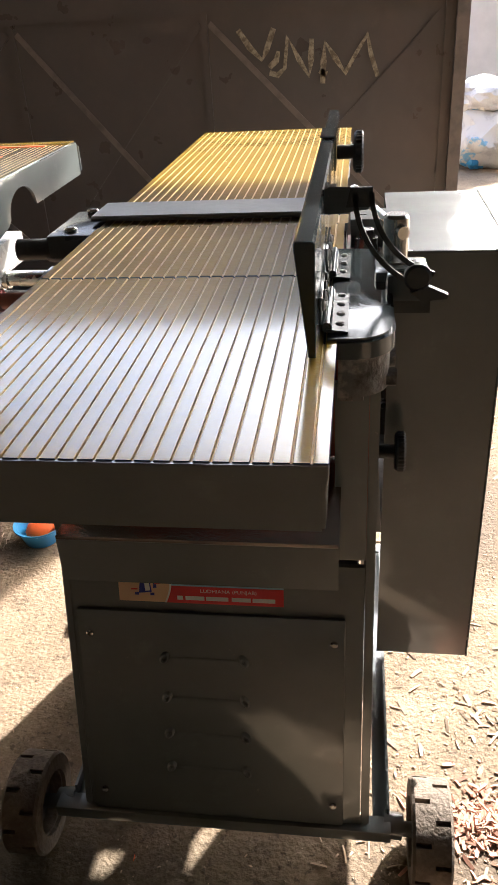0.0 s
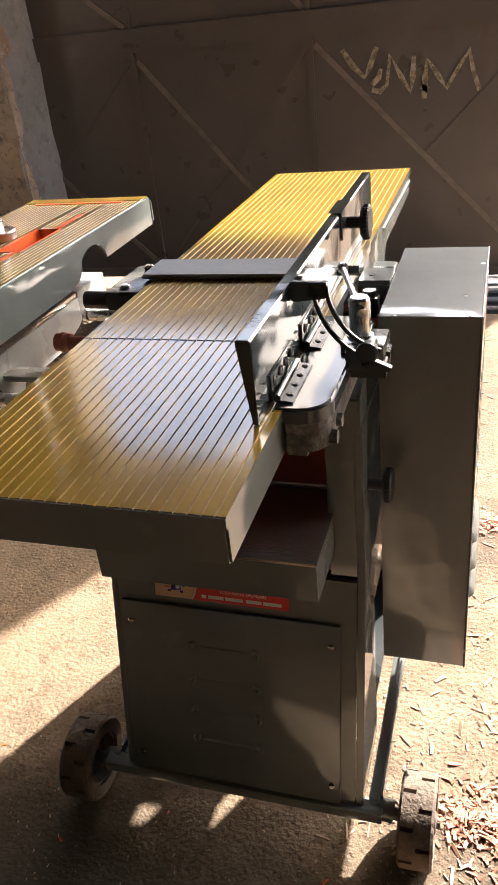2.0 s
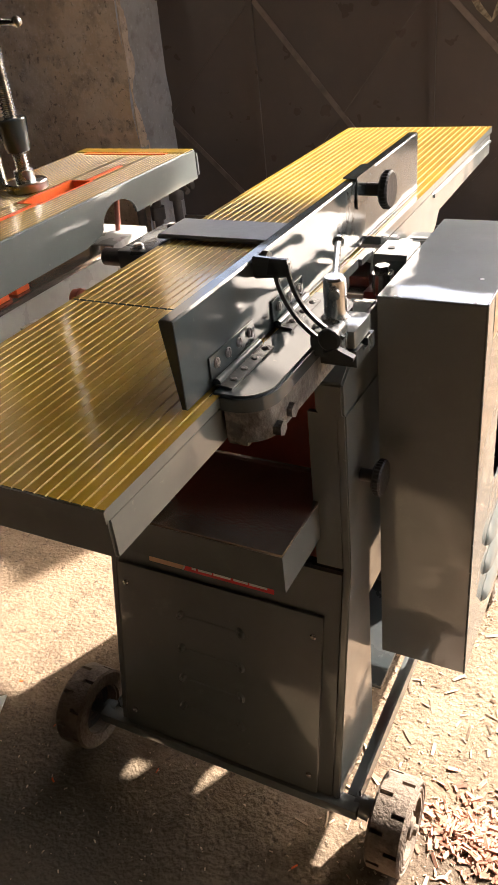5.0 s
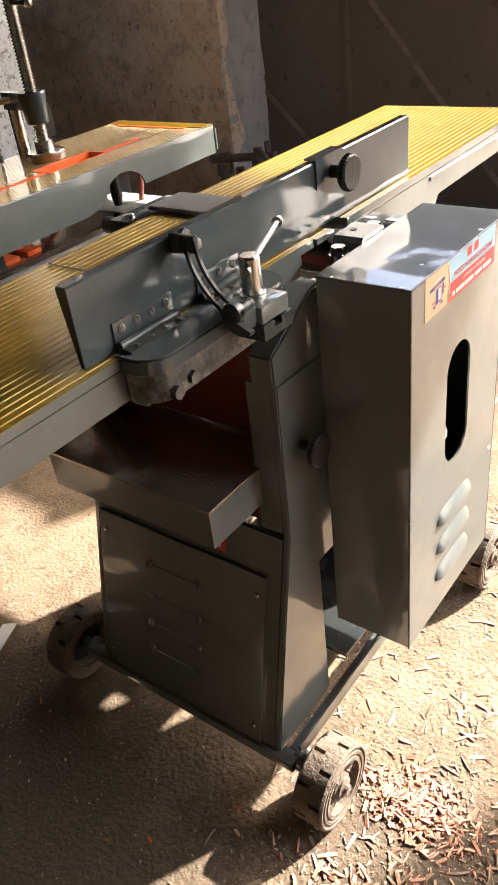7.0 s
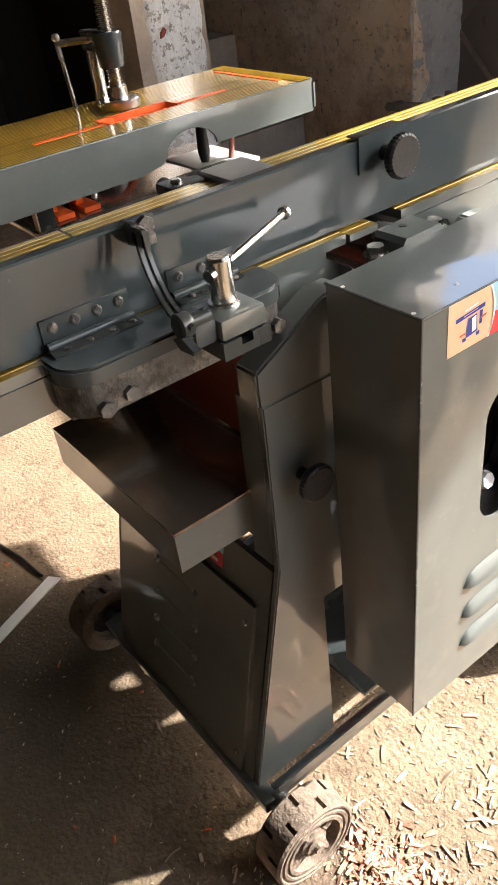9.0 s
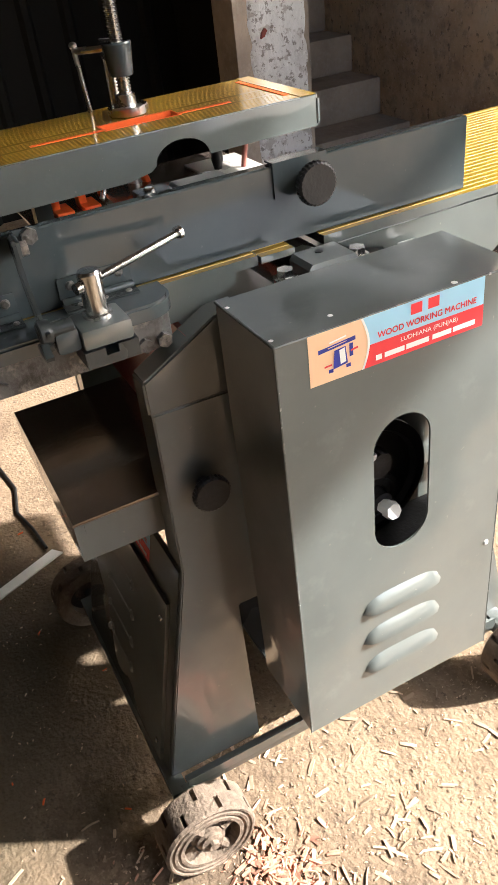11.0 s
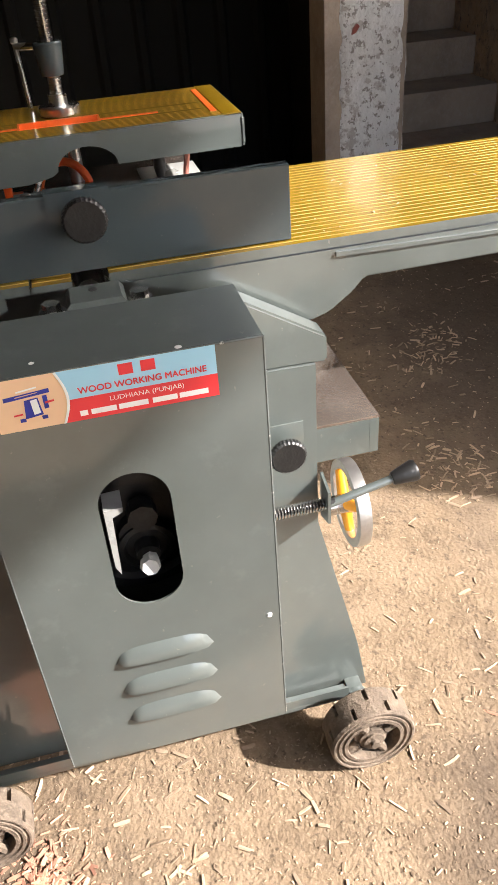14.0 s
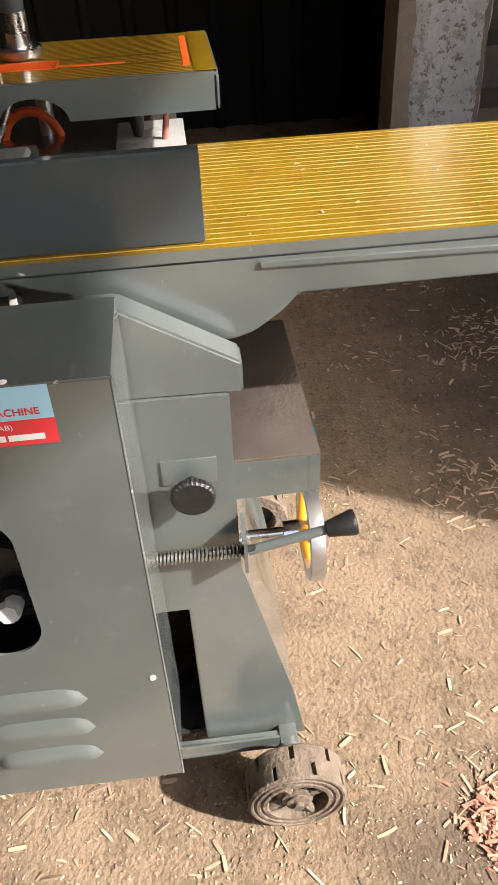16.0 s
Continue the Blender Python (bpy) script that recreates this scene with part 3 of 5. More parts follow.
for x0, x1 in ((-0.382, -0.345), (-0.022, 0.0175)):
    bm = bmesh.new()
    prism(bm, [(0.803, 0.515), (0.811, 0.515), (0.814, 0.766), (0.807, 0.766)], "x", x0, x1)
    part("cheek_flange", bm, GREY, planer)
    bm = bmesh.new()
    prism(bm, [(1.316, 0.486), (1.308, 0.486), (1.308, 0.756), (1.316, 0.756)], "x", x0, x1)
    part("cheek_flange", bm, GREY, planer)
UPPER = [(0.803, 0.766), (1.333, 0.7565), (1.333, 0.794), (1.212, 0.868), (1.178, 0.868), (1.140, 0.836), (0.972, 0.836), (0.940, 0.868), (0.905, 0.868), (0.803, 0.812)]
for x0, x1 in ((-0.39, -0.345), (-0.010, 0.0285)):
    bm = bmesh.new()
    prism(bm, UPPER, "x", x0, x1)
    bmesh.ops.bevel(bm, geom=bm.edges[:], offset=0.003, segments=2, affect="EDGES")
    part("table_bearer", bm, GREY, planer, "sloping grey box that bears the tables")
bm = bmesh.new()
prism(bm, [(0.712, 0.10), (0.80, 0.505), (0.808, 0.505), (0.72, 0.10)], "x", -0.382, 0.017)
part("front_sheet", bm, GREY, planer)
bm = bmesh.new()
prism(bm, [(1.395, 0.08), (1.312, 0.484), (1.304, 0.484), (1.387, 0.08)], "x", -0.382, 0.017)
part("back_sheet", bm, GREY, planer)
bm = bmesh.new()
box(bm, -0.382, 0.017, 0.83, 1.29, 0.50, 0.52)
part("inner_shelf", bm, RED, planer, "red oxide painted floor of the throat")
bm = bmesh.new()
box(bm, -0.382, 0.017, 0.868, 0.876, 0.632, 0.848)
part("throat_board", bm, RED, planer, "red oxide painted board across the throat")
for x0, x1 in ((-0.381, -0.345), (-0.012, 0.016)):
    bm = bmesh.new()
    prism(bm, [(0.816, 0.505), (0.90, 0.505), (0.86, 0.535), (0.816, 0.55)], "x", x0, x1)
    part("gusset", bm, RED, planer, "red oxide painted gusset")

# ventilated front panel on the slope
SLOPE = math.atan2(0.088, 0.405)
PANEL = Matrix.Translation((-0.1915, 0.7835, 0.432)) @ Matrix.Rotation(-SLOPE, 4, "X")


def louvre(bm, w, h, d, m, seg=10):
    """A pressed louvre: a half-round hood w long, open below."""
    rows = []
    for i in range(seg + 1):
        u = -1 + 2 * i / seg
        s = math.sqrt(max(0.0, 1 - abs(u) ** 4))
        rows.append([bm.verts.new(m @ Vector((u * w / 2, -d * s * math.sin(a) - 0.0004, h * s * (0.5 - a / math.pi)))) for a in [k * math.pi / 2 / 5 for k in range(6)]]
                    + [bm.verts.new(m @ Vector((u * w / 2, 0.002, 0)))])
    for a, b in zip(rows, rows[1:]):
        for k in range(len(a) - 1):
            bm.faces.new((a[k], a[k + 1], b[k + 1], b[k]))
    bmesh.ops.recalc_face_normals(bm, faces=bm.faces[:])


bm = bmesh.new()
box(bm, -0.1845, 0.1845, -0.006, 0.002, -0.335, 0.0, 0.002)
bm.transform(PANEL)
panel = part("front_panel", bm, GREY, planer, "dark enamelled removable front panel with pressed vents")
for z in (-0.071, -0.135, -0.195, -0.253):
    bm = bmesh.new()
    louvre(bm, 0.112, 0.008, 0.0014, PANEL @ Matrix.Translation((-0.008, -0.006, z)))
    vent = part("vent", bm, GREY, panel)
    for x, a in ((-0.064, 0.5), (0.047, -0.4)):
        bm = bmesh.new()
        lathe(bm, [(0, 0.0085), (0.0018, 0.0076), (0.0034, 0.0052), (0.0028, 0.0030), (0.0004, 0.0016)], (0, 0, 0), (0, -1, 0), 18)
        bm.transform(PANEL @ Matrix.Translation((x, -0.006, z + 0.001)) @ Matrix.Rotation(a, 4, "Y") @ Matrix.Diagonal((0.8, 1.1, 1.25, 1)))
        part("pressed_end", bm, GREY, vent)
bm = bmesh.new()
lathe(bm, [(0, 0.005), (0.0025, 0.005), (0.004, 0.003)], (0, 0, 0), (0, -1, 0), 14)
SCREW = mesh_of("screw", bm, STEEL)
for x in (-0.168, 0.170):
    for z in (-0.036, -0.300):
        part("screw", SCREW, STEEL, panel, at=PANEL @ Matrix.Translation((x, -0.006, z)))


# printed stickers
def flat(bm, pts, m):
    bm.faces.new([bm.verts.new(m @ Vector((x, 0, z))) for x, z in pts])
    bmesh.ops.recalc_face_normals(bm, faces=bm.faces[:])


def words(text, size, m, mat, parent, depth):
    cu = bpy.data.curves.new("words", "FONT")
    cu.body, cu.size, cu.align_x = text, size, "LEFT"
    ob = bpy.data.objects.new("words", cu)
    me = bpy.data.meshes.new_from_object(ob)
    bpy.data.objects.remove(ob)
    w = max(v.co.x for v in me.vertices)
    for v in me.vertices:
        v.co = m @ Vector((v.co.x * depth / w, -0.0009, v.co.y))
    me.materials.append(mat)
    part("lettering", me, mat, parent)


def sticker(m, w, h, parent):
    """A printed maker's sticker of w by h; its face looks along -y of m, origin at its lower left corner."""
    def layer(name, mat, polys, up):
        for p in polys:
            bm = bmesh.new()
            flat(bm, p, m @ Matrix.Translation((0, -0.0002 * up, 0)))
            ob = part(name, bm, mat, parent if up == 1 else base)
        return ob
    base = layer("sticker", LTAN, [[(0, 0), (0.5 * w, 0), (0.5 * w, h), (0, h)]], 1)
    tagged(base, "printed sticker, tan, sky blue and red")
    arc = [(0.285 * w + 0.035 * w * math.sin(math.pi * k / 12), h * k / 12) for k in range(13)]
    split = 0.44
    lower = [(w, 0)] + [(w, split * h)] + [p for p in arc[::-1] if p[1] <= split * h] 
    upper = [(w, split * h), (w, h)] + [p for p in arc[::-1] if p[1] >= split * h - h / 12]
    layer("blue_field", LBLUE, [upper], 2)
    layer("red_field", LRED, [[(w, 0), (w, split * h)] + [(arc[5][0], split * h)] + arc[5::-1]], 3)
    ring = [(p[0] - 0.004 * w, p[1]) for p in arc] + [(p[0] + 0.008 * w, p[1]) for p in arc[::-1]]
    layer("white_line", LWHITE, [ring], 4)
    # the drawing of a machine, as plain shapes
    layer("picture", LNAVY, [[(0.05 * w, 0.60 * h), (0.25 * w, 0.66 * h), (0.25 * w, 0.74 * h), (0.05 * w, 0.68 * h)],
                             [(0.125 * w, 0.22 * h), (0.205 * w, 0.26 * h), (0.195 * w, 0.6 * h), (0.135 * w, 0.58 * h)],
                             [(0.215 * w, 0.36 * h), (0.235 * w, 0.37 * h), (0.235 * w, 0.62 * h), (0.215 * w, 0.62 * h)],
                             [(0.10 * w, 0.17 * h), (0.125 * w, 0.17 * h), (0.125 * w, 0.24 * h), (0.10 * w, 0.24 * h)],
                             [(0.195 * w, 0.17 * h), (0.22 * w, 0.17 * h), (0.22 * w, 0.24 * h), (0.195 * w, 0.24 * h)]], 4)
    layer("picture", LWHITE, [[(0.165 * w, 0.28 * h), (0.195 * w, 0.30 * h), (0.19 * w, 0.58 * h), (0.16 * w, 0.56 * h)],
                              [(0.11 * w, 0.74 * h), (0.20 * w, 0.78 * h), (0.20 * w, 0.81 * h), (0.11 * w, 0.77 * h)]], 5)
    layer("picture", LRED, [[(0.222 * w, 0.46 * h), (0.262 * w, 0.48 * h), (0.262 * w, 0.52 * h), (0.222 * w, 0.50 * h)],
                            [(0.078 * w, 0.30 * h), (0.118 * w, 0.31 * h), (0.118 * w, 0.345 * h), (0.078 * w, 0.335 * h)]], 5)
    layer("picture", LTAN, [[(0.10 * w, 0.655 * h), (0.20 * w, 0.69 * h), (0.20 * w, 0.705 * h), (0.10 * w, 0.67 * h)]], 6)
    # maker's mark as plain blocks, small print as bars
    layer("mark", LRED, [[(0.56 * w, 0.74 * h), (0.625 * w, 0.74 * h), (0.625 * w, 0.95 * h), (0.56 * w, 0.95 * h)],
                         [(0.66 * w, 0.74 * h), (0.725 * w, 0.74 * h), (0.725 * w, 0.95 * h), (0.66 * w, 0.95 * h)]], 4)
    layer("small_print", LWHITE, [[(x * w, z * h), ((x + d) * w, z * h), ((x + d) * w, (z + 0.105) * h), (x * w, (z + 0.105) * h)]
                                  for z, row in ((0.085, ((0.36, 0.035), (0.41, 0.115), (0.535, 0.135), (0.69, 0.115), (0.815, 0.135))),) for x, d in row], 4)
    words("LUDHIANA (PUNJAB)", 0.125 * h, m @ Matrix.Translation((0.50 * w, -0.0001, 0.29 * h)), LWHITE, base, 0.34 * w)
    for dx, dz in ((0, 0), (0.0022 * w, 0), (0.0011 * w, 0.010 * h)):
        words("WOOD WORKING MACHINE", 0.17 * h, m @ Matrix.Translation((0.37 * w + dx, -0.00004 * dz / h, 0.52 * h + dz)), LRED, base, 0.58 * w)


FRONT = Matrix.Translation((-0.315, 0.7865, 0.445)) @ Matrix.Rotation(-SLOPE, 4, "X")
sticker(FRONT, 0.226, 0.058, planer)

# thicknessing bed through the throat
bm = bmesh.new()
box(bm, -0.3396, -0.0144, 0.687, 1.426, 0.6215, 0.6262, 0.0008)
bed = part("thicknessing_bed", bm, BED, planer, "bare machined steel thicknessing bed")
for y0, y1 in ((0.687, 0.700), (1.412, 1.426)):
    bm = bmesh.new()
    box(bm, -0.3395, -0.0145, y0, y1, 0.562, 0.6213)
    part("bed_end", bm, GREY, bed)
for x0, x1 in ((-0.3395, -0.329), (-0.0255, -0.0145)):
    bm = bmesh.new()
    prism(bm, [(0.699, 0.562), (0.80, 0.562), (0.86, 0.54), (1.26, 0.54), (1.32, 0.562), (1.4115, 0.562), (1.4115, 0.6213), (0.7005, 0.6213)], "x", x0, x1)
    part("bed_side", bm, GREY, bed)
bm = bmesh.new()
rod(bm, (-0.178, 1.05, 0.50), (-0.178, 1.05, 0.612), 0.03, seg=24)
part("bed_screw", bm, STEEL, bed)

# base rails
for y in (0.715, 1.372):
    bm = bmesh.new()
    box(bm, -0.440, 0.062, y - 0.014, y + 0.014, 0.082, 0.104, 0.003)
    part("base_rail", bm, GREY, planer)
for x in (-0.405, 0.048):
    bm = bmesh.new()
    box(bm, x - 0.012, x + 0.012, 0.731, 1.357, 0.088, 0.100, 0.002)
    box(bm, x - 0.012 if x < 0 else x + 0.008, x - 0.008 if x < 0 else x + 0.012, 0.731, 1.357, 0.100, 0.118)
    part("side_rail", bm, GREY, planer)

# dark sheet added so the side slot looks into deep shade
bm = bmesh.new()
box(bm, -0.38, 0.015, 0.96, 1.384, 0.086, 0.094)
part("shade_sheet", bm, DARK, planer, "dark sheet added between the legs in place of shade under the machine")


def wheel(x0, x1, y, outer):
    """An iron wheel with slotted tread; outer is the side (+1 or -1) on which its ringed face shows."""
    r, z, seg, slots = 0.0755, 0.0758, 64, 8
    bm = bmesh.new()
    w = x1 - x0
    prof = [(0.0, 0.048), (0.0, r - 0.004), (0.004, r), (w * 0.45, r), (w * 0.55, r), (w - 0.004, r), (w, r - 0.004), (w, 0.0685), (w - 0.003, 0.067), (w - 0.003, 0.0645), (w, 0.063), (w, 0.0585), (w - 0.003, 0.057), (w - 0.003, 0.0545), (w, 0.053), (w, 0.047), (w - 0.024, 0.045), (0.006, 0.045), (0.006, 0.048)]
    rings = []
    for h, rr in prof:
        rings.append([bm.verts.new((h, rr * math.cos(2 * math.pi * k / seg), rr * math.sin(2 * math.pi * k / seg))) for k in range(seg)])
    slot_faces = []
    for i, (a, b) in enumerate(zip(rings, rings[1:] + rings[:1])):
        for k in range(seg):
            f = bm.faces.new((a[k], a[(k + 1) % seg], b[(k + 1) % seg], b[k]))
            if k % (seg // slots) == (0 if i < 3 else 4) and i in (2, 4):
                slot_faces.append(f)
    bmesh.ops.recalc_face_normals(bm, faces=bm.faces[:])
    for f in slot_faces:
        g = bmesh.ops.extrude_discrete_faces(bm, faces=[f])
        c = g["faces"][0]
        n = c.normal.copy()
        bmesh.ops.translate(bm, verts=c.verts, vec=-n * 0.012)
    m = Matrix.Translation((x0, y, z)) if outer > 0 else Matrix.Translation((x1, y, z)) @ Matrix.Diagonal((-1, 1, 1, 1))
    bm.transform(m)
    bmesh.ops.recalc_face_normals(bm, faces=bm.faces[:])
    ob = part("wheel", bm, RUBBER, planer, "dusty slotted iron wheel with a ringed face")
    face = x1 if outer > 0 else x0
    bm = bmesh.new()
    lathe(bm, [(-0.03, 0.03), (-0.014, 0.03), (-0.012, 0.024), (-0.006, 0.024), (-0.004, 0.018), (0.0, 0.018), (0.002, 0.009), (0.008, 0.008)], (face, y, z), (outer, 0, 0), 28)
    part("hub", bm, RUBBER, ob)
    # black disc stands in for the shade between the spokes
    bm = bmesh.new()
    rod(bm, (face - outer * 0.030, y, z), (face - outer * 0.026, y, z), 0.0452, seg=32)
    part("shade_disc", bm, BLACK, ob, "black disc standing in for the shaded hollow behind the spokes")
    for k in range(4):
        a = 2 * math.pi * k / 4 + 0.5
        bm = bmesh.new()
        rod(bm, (face - outer * 0.012, y + 0.026 * math.cos(a), z + 0.026 * math.sin(a)), (face - outer * 0.012, y + 0.047 * math.cos(a), z + 0.047 * math.sin(a)), 0.0085, seg=8)
        part("spoke", bm, RUBBER, ob)
    inner = x0 if outer > 0 else x1
    bm = bmesh.new()
    rod(bm, (inner - outer * 0.035, y, z + 0.006), (inner + outer * 0.02, y, z + 0.002), 0.011, seg=16)
    rod(bm, (inner - outer * 0.040, y, z + 0.012), (inner - outer * 0.012, y, z + 0.008), 0.019, seg=16)
    part("axle", bm, GREY, ob)


wheel(0.090, 0.146, 0.728, 1)
wheel(0.090, 0.146, 1.372, 1)
wheel(-0.512, -0.456, 0.728, -1)
wheel(-0.512, -0.456, 1.372, -1)

# belt cover on the side
CX0, CX1, CY0, CY1, CZ0, CZ1 = 0.040, 0.176, 0.901, 1.215, 0.262, 0.889
SY, SW, SZ0, SZ1 = 1.056, 0.041, 0.548, 0.750


def arc_pts(c, r, a0, a1, n=14):
    return [(c[0] + r * math.cos(radians(a0 + (a1 - a0) * k / n)), c[1] + r * math.sin(radians(a0 + (a1 - a0) * k / n))) for k in range(n + 1)]


hole_lo = arc_pts((SY, SZ0 + SW), SW, 270, 180)
hole_hi = arc_pts((SY, SZ1 - SW), SW, 180, 90)
bm = bmesh.new()
prism(bm, [(CY0, CZ0), (SY, CZ0)] + hole_lo + hole_hi + [(SY, CZ1), (CY0, CZ1)], "x", CX1 - 0.003, CX1)
right = [(2 * SY - y, z) for y, z in hole_lo + hole_hi]
prism(bm, [(SY, CZ0), (CY1, CZ0), (CY1, CZ1), (SY, CZ1)] + right[::-1], "x", CX1 - 0.003, CX1)
bmesh.ops.remove_doubles(bm, verts=bm.verts[:], dist=0.0001)
cover = part("belt_cover", bm, GREY, planer, "tall grey sheet-metal belt cover with an oval opening")
for name, x0, x1, y0, y1, z0, z1 in (("cover_side", CX0, CX1 - 0.003, CY0, CY0 + 0.003, CZ0, CZ1 - 0.003), ("cover_side", CX0, CX1 - 0.003, CY1 - 0.003, CY1, CZ0, CZ1 - 0.003), ("cover_top", CX0, CX1 - 0.003, CY0, CY1, CZ1 - 0.003, CZ1 - 0.0002)):
    bm = bmesh.new()
    box(bm, x0, x1, y0, y1, z0, z1)
    part(name, bm, GREY, cover)
bm = bmesh.new()
for a, b in (((CX1, CY0, CZ0), (CX1, CY0, CZ1)), ((CX1, CY1, CZ0), (CX1, CY1, CZ1)), ((CX1, CY0, CZ1), (CX1, CY1, CZ1)), ((CX0, CY0, CZ1), (CX1, CY0, CZ1))):
    rod(bm, Vector(a) - Vector((0.001, 0, 0.001)), Vector(b) - Vector((0.001, 0, 0.001)), 0.0016, seg=8)
part("folded_edge", bm, WORN_EDGE, cover, "folded edge with chipped paint")
TURNED = Matrix.Translation((CX1, SY + 0.002, 0)) @ Matrix.Rotation(radians(90), 4, "Z")
for z in (0.452, 0.394, 0.335):
    bm = bmesh.new()
    louvre(bm, 0.130, 0.052, 0.010, TURNED @ Matrix.Translation((0, 0, z)), 16)
    part("vent", bm, GREY, cover)
sticker(Matrix.Translation((CX1 + 0.0004, 0.938, 0.829)) @ Matrix.Rotation(radians(90), 4, "Z"), 0.226, 0.0595, cover)
bm = bmesh.new()
lathe(bm, [(0, 0.085), (0.006, 0.095), (0.012, 0.085), (0.018, 0.095), (0.024, 0.095), (0.026, 0.08), (0.018, 0.075), (0.018, 0.03), (0.032, 0.028), (0.034, 0.01)], (0.075, SY, 0.60), (1, 0, 0), 40)
part("pulley", bm, BLACK, planer, "dark cast belt pulley")
bm = bmesh.new()
rod(bm, (0.128, SY + 0.006, 0.578), (0.150, SY + 0.006, 0.583), 0.011, seg=7)
rod(bm, (0.145, SY + 0.004, 0.584), (0.155, SY + 0.004, 0.587), 0.0135, 0.011, seg=7)
part("shaft_nut", bm, SACK, planer, "white-daubed shaft nut")
# pale strip in place of the sunlight on the inner side wall
bm = bmesh.new()
prism(bm, [(1.018, 0.590), (1.024, 0.576), (1.027, 0.668), (1.040, 0.674), (1.041, 0.681), (1.018, 0.680)], "x", 0.110, 0.145)
part("sunlit_strip", bm, BRASS, planer, "pale bent strip standing in for sunlight on the cover's inner side")
# black sheet added so the opening shows only dark below the pulley
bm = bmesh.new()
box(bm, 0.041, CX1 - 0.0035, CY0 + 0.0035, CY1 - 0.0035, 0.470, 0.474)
part("shade_tray", bm, BLACK, cover, "black sheet added under the pulley so the opening stays dark")
# black sheets put the inner shade onto both sides of the cover
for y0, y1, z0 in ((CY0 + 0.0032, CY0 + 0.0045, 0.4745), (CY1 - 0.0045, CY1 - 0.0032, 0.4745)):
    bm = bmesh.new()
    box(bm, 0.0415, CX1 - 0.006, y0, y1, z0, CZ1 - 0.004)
    part("lining", bm, BLACK, cover, "black sheet standing in for shade on the cover's inner side")
bm = bmesh.new()
lathe(bm, [(0, 0.036), (0.012, 0.036), (0.014, 0.030), (0.008, 0.026), (0.008, 0.016), (0.028, 0.015), (0.028, 0.0)], (0.100, SY + 0.005, 0.583), (1, 0, 0), 32)
part("shaft_collar", bm, BLACK, planer, "black ringed shaft collar")
bm = bmesh.new()
rod(bm, (0.100, SY + 0.006, 0.640), (0.1235, SY + 0.006, 0.640), 0.019, seg=8)
part("pulley_boss", bm, BLACK, planer)
bm = bmesh.new()
rod(bm, (0.07, 1.10, 0.62), (0.08, 1.06, 0.84), 0.008, seg=8)
rod(bm, (0.07, 1.00, 0.62), (0.08, 1.03, 0.84), 0.008, seg=8)
part("belt", bm, BLACK, planer)
bm = bmesh.new()
lathe(bm, [(0, 0.004), (0.002, 0.003)], (CX1, 1.2005, 0.478), (1, 0, 0), 12)
part("paint_spot", bm, LWHITE, cover)
for x, y, r in ((0.150, 0.982, 0.0032), (0.169, 1.128, 0.0042), (0.062, 0.905, 0.003), (0.160, 0.906, 0.003)):
    bm = bmesh.new()
    lathe(bm, [(0, r), (0.0006, r * 0.7)], (x, y, CZ1 - 0.0003), (0, 0, 1), 9)
    part("paint_spot", bm, LWHITE, cover, "chip of bare white primer")

# knurled knobs on the cheek
bm = bmesh.new()
seg = 60
rings = []
for h, r in ((0.0, 0.009), (0.021, 0.009), (0.021, 0.022), (0.0245, 0.0245), (0.0315, 0.0245), (0.034, 0.022), (0.034, 0.0)):
    rings.append([bm.verts.new((h, max(r, 0.001) * (1 + (0.05 if (0.024 < h < 0.037 and k % 2) else 0)) * math.cos(2 * math.pi * k / seg), max(r, 0.001) * (1 + (0.05 if (0.024 < h < 0.037 and k % 2) else 0)) * math.sin(2 * math.pi * k / seg))) for k in range(seg)])
for a, b in zip(rings, rings[1:]):
    for k in range(seg):
        bm.faces.new((a[k], a[(k + 1) % seg], b[(k + 1) % seg], b[k]))
bm.faces.new(rings[0])
bm.faces.new(rings[-1])
bmesh.ops.recalc_face_normals(bm, faces=bm.faces[:])
KNOB = mesh_of("knob", bm, BLACK)
for y, z in ((1.267, 0.640), (0.853, 0.650)):
    k = part("knob", KNOB, BLACK, planer, "black knurled plastic knob", at=(0.030, y, z))
    if y < 1:
        continue
    bm = bmesh.new()
    box(bm, 0.0302, 0.0325, y - 0.034, y + 0.030, z - 0.002, z + 0.034, 0.001)
    part("knob_plate", bm, GREY, planer)

# lock lever with its spring, and the handwheel
bm = bmesh.new()
pts = [(0.050 + 0.0082 * math.cos(a), 1.205 + 0.115 * a / (2 * math.pi * 25), 0.537 + 0.0082 * math.sin(a)) for a in [2 * math.pi * 25 * k / 400 for k in range(401)]]
pipe(bm, pts, 0.0018, 6)
spring = part("spring", bm, STEEL, planer, "coiled steel spring on the lock rod")
bm = bmesh.new()
rod(bm, (0.050, 1.20, 0.537), (0.050, 1.335, 0.537), 0.0055, seg=14)
part("lock_rod", bm, BLACK, planer)
bm = bmesh.new()
prism(bm, [(0.0305, 0.500), (0.066, 0.512), (0.066, 0.568), (0.0305, 0.580)], "y", 1.320, 1.324)
part("lever_plate", bm, GREY, planer)
bm = bmesh.new()
rod(bm, (0.050, 1.326, 0.534), (0.049, 1.425, 0.556), 0.0062, seg=16)
lever = part("lock_lever", bm, GREY, planer, "grey lever with a black cone grip")
bm = bmesh.new()
d = Vector((-0.001, 0.099, 0.022)).normalized()
lathe(bm, [(0, 0.008), (0.002, 0.010), (0.034, 0.0165), (0.038, 0.015), (0.039, 0.008)], Vector((0.049, 1.422, 0.5555)), d, 24)
part("grip", bm, BLACK, lever)
HW = Vector((-0.172, 1.443, 0.332))
bm = bmesh.new()
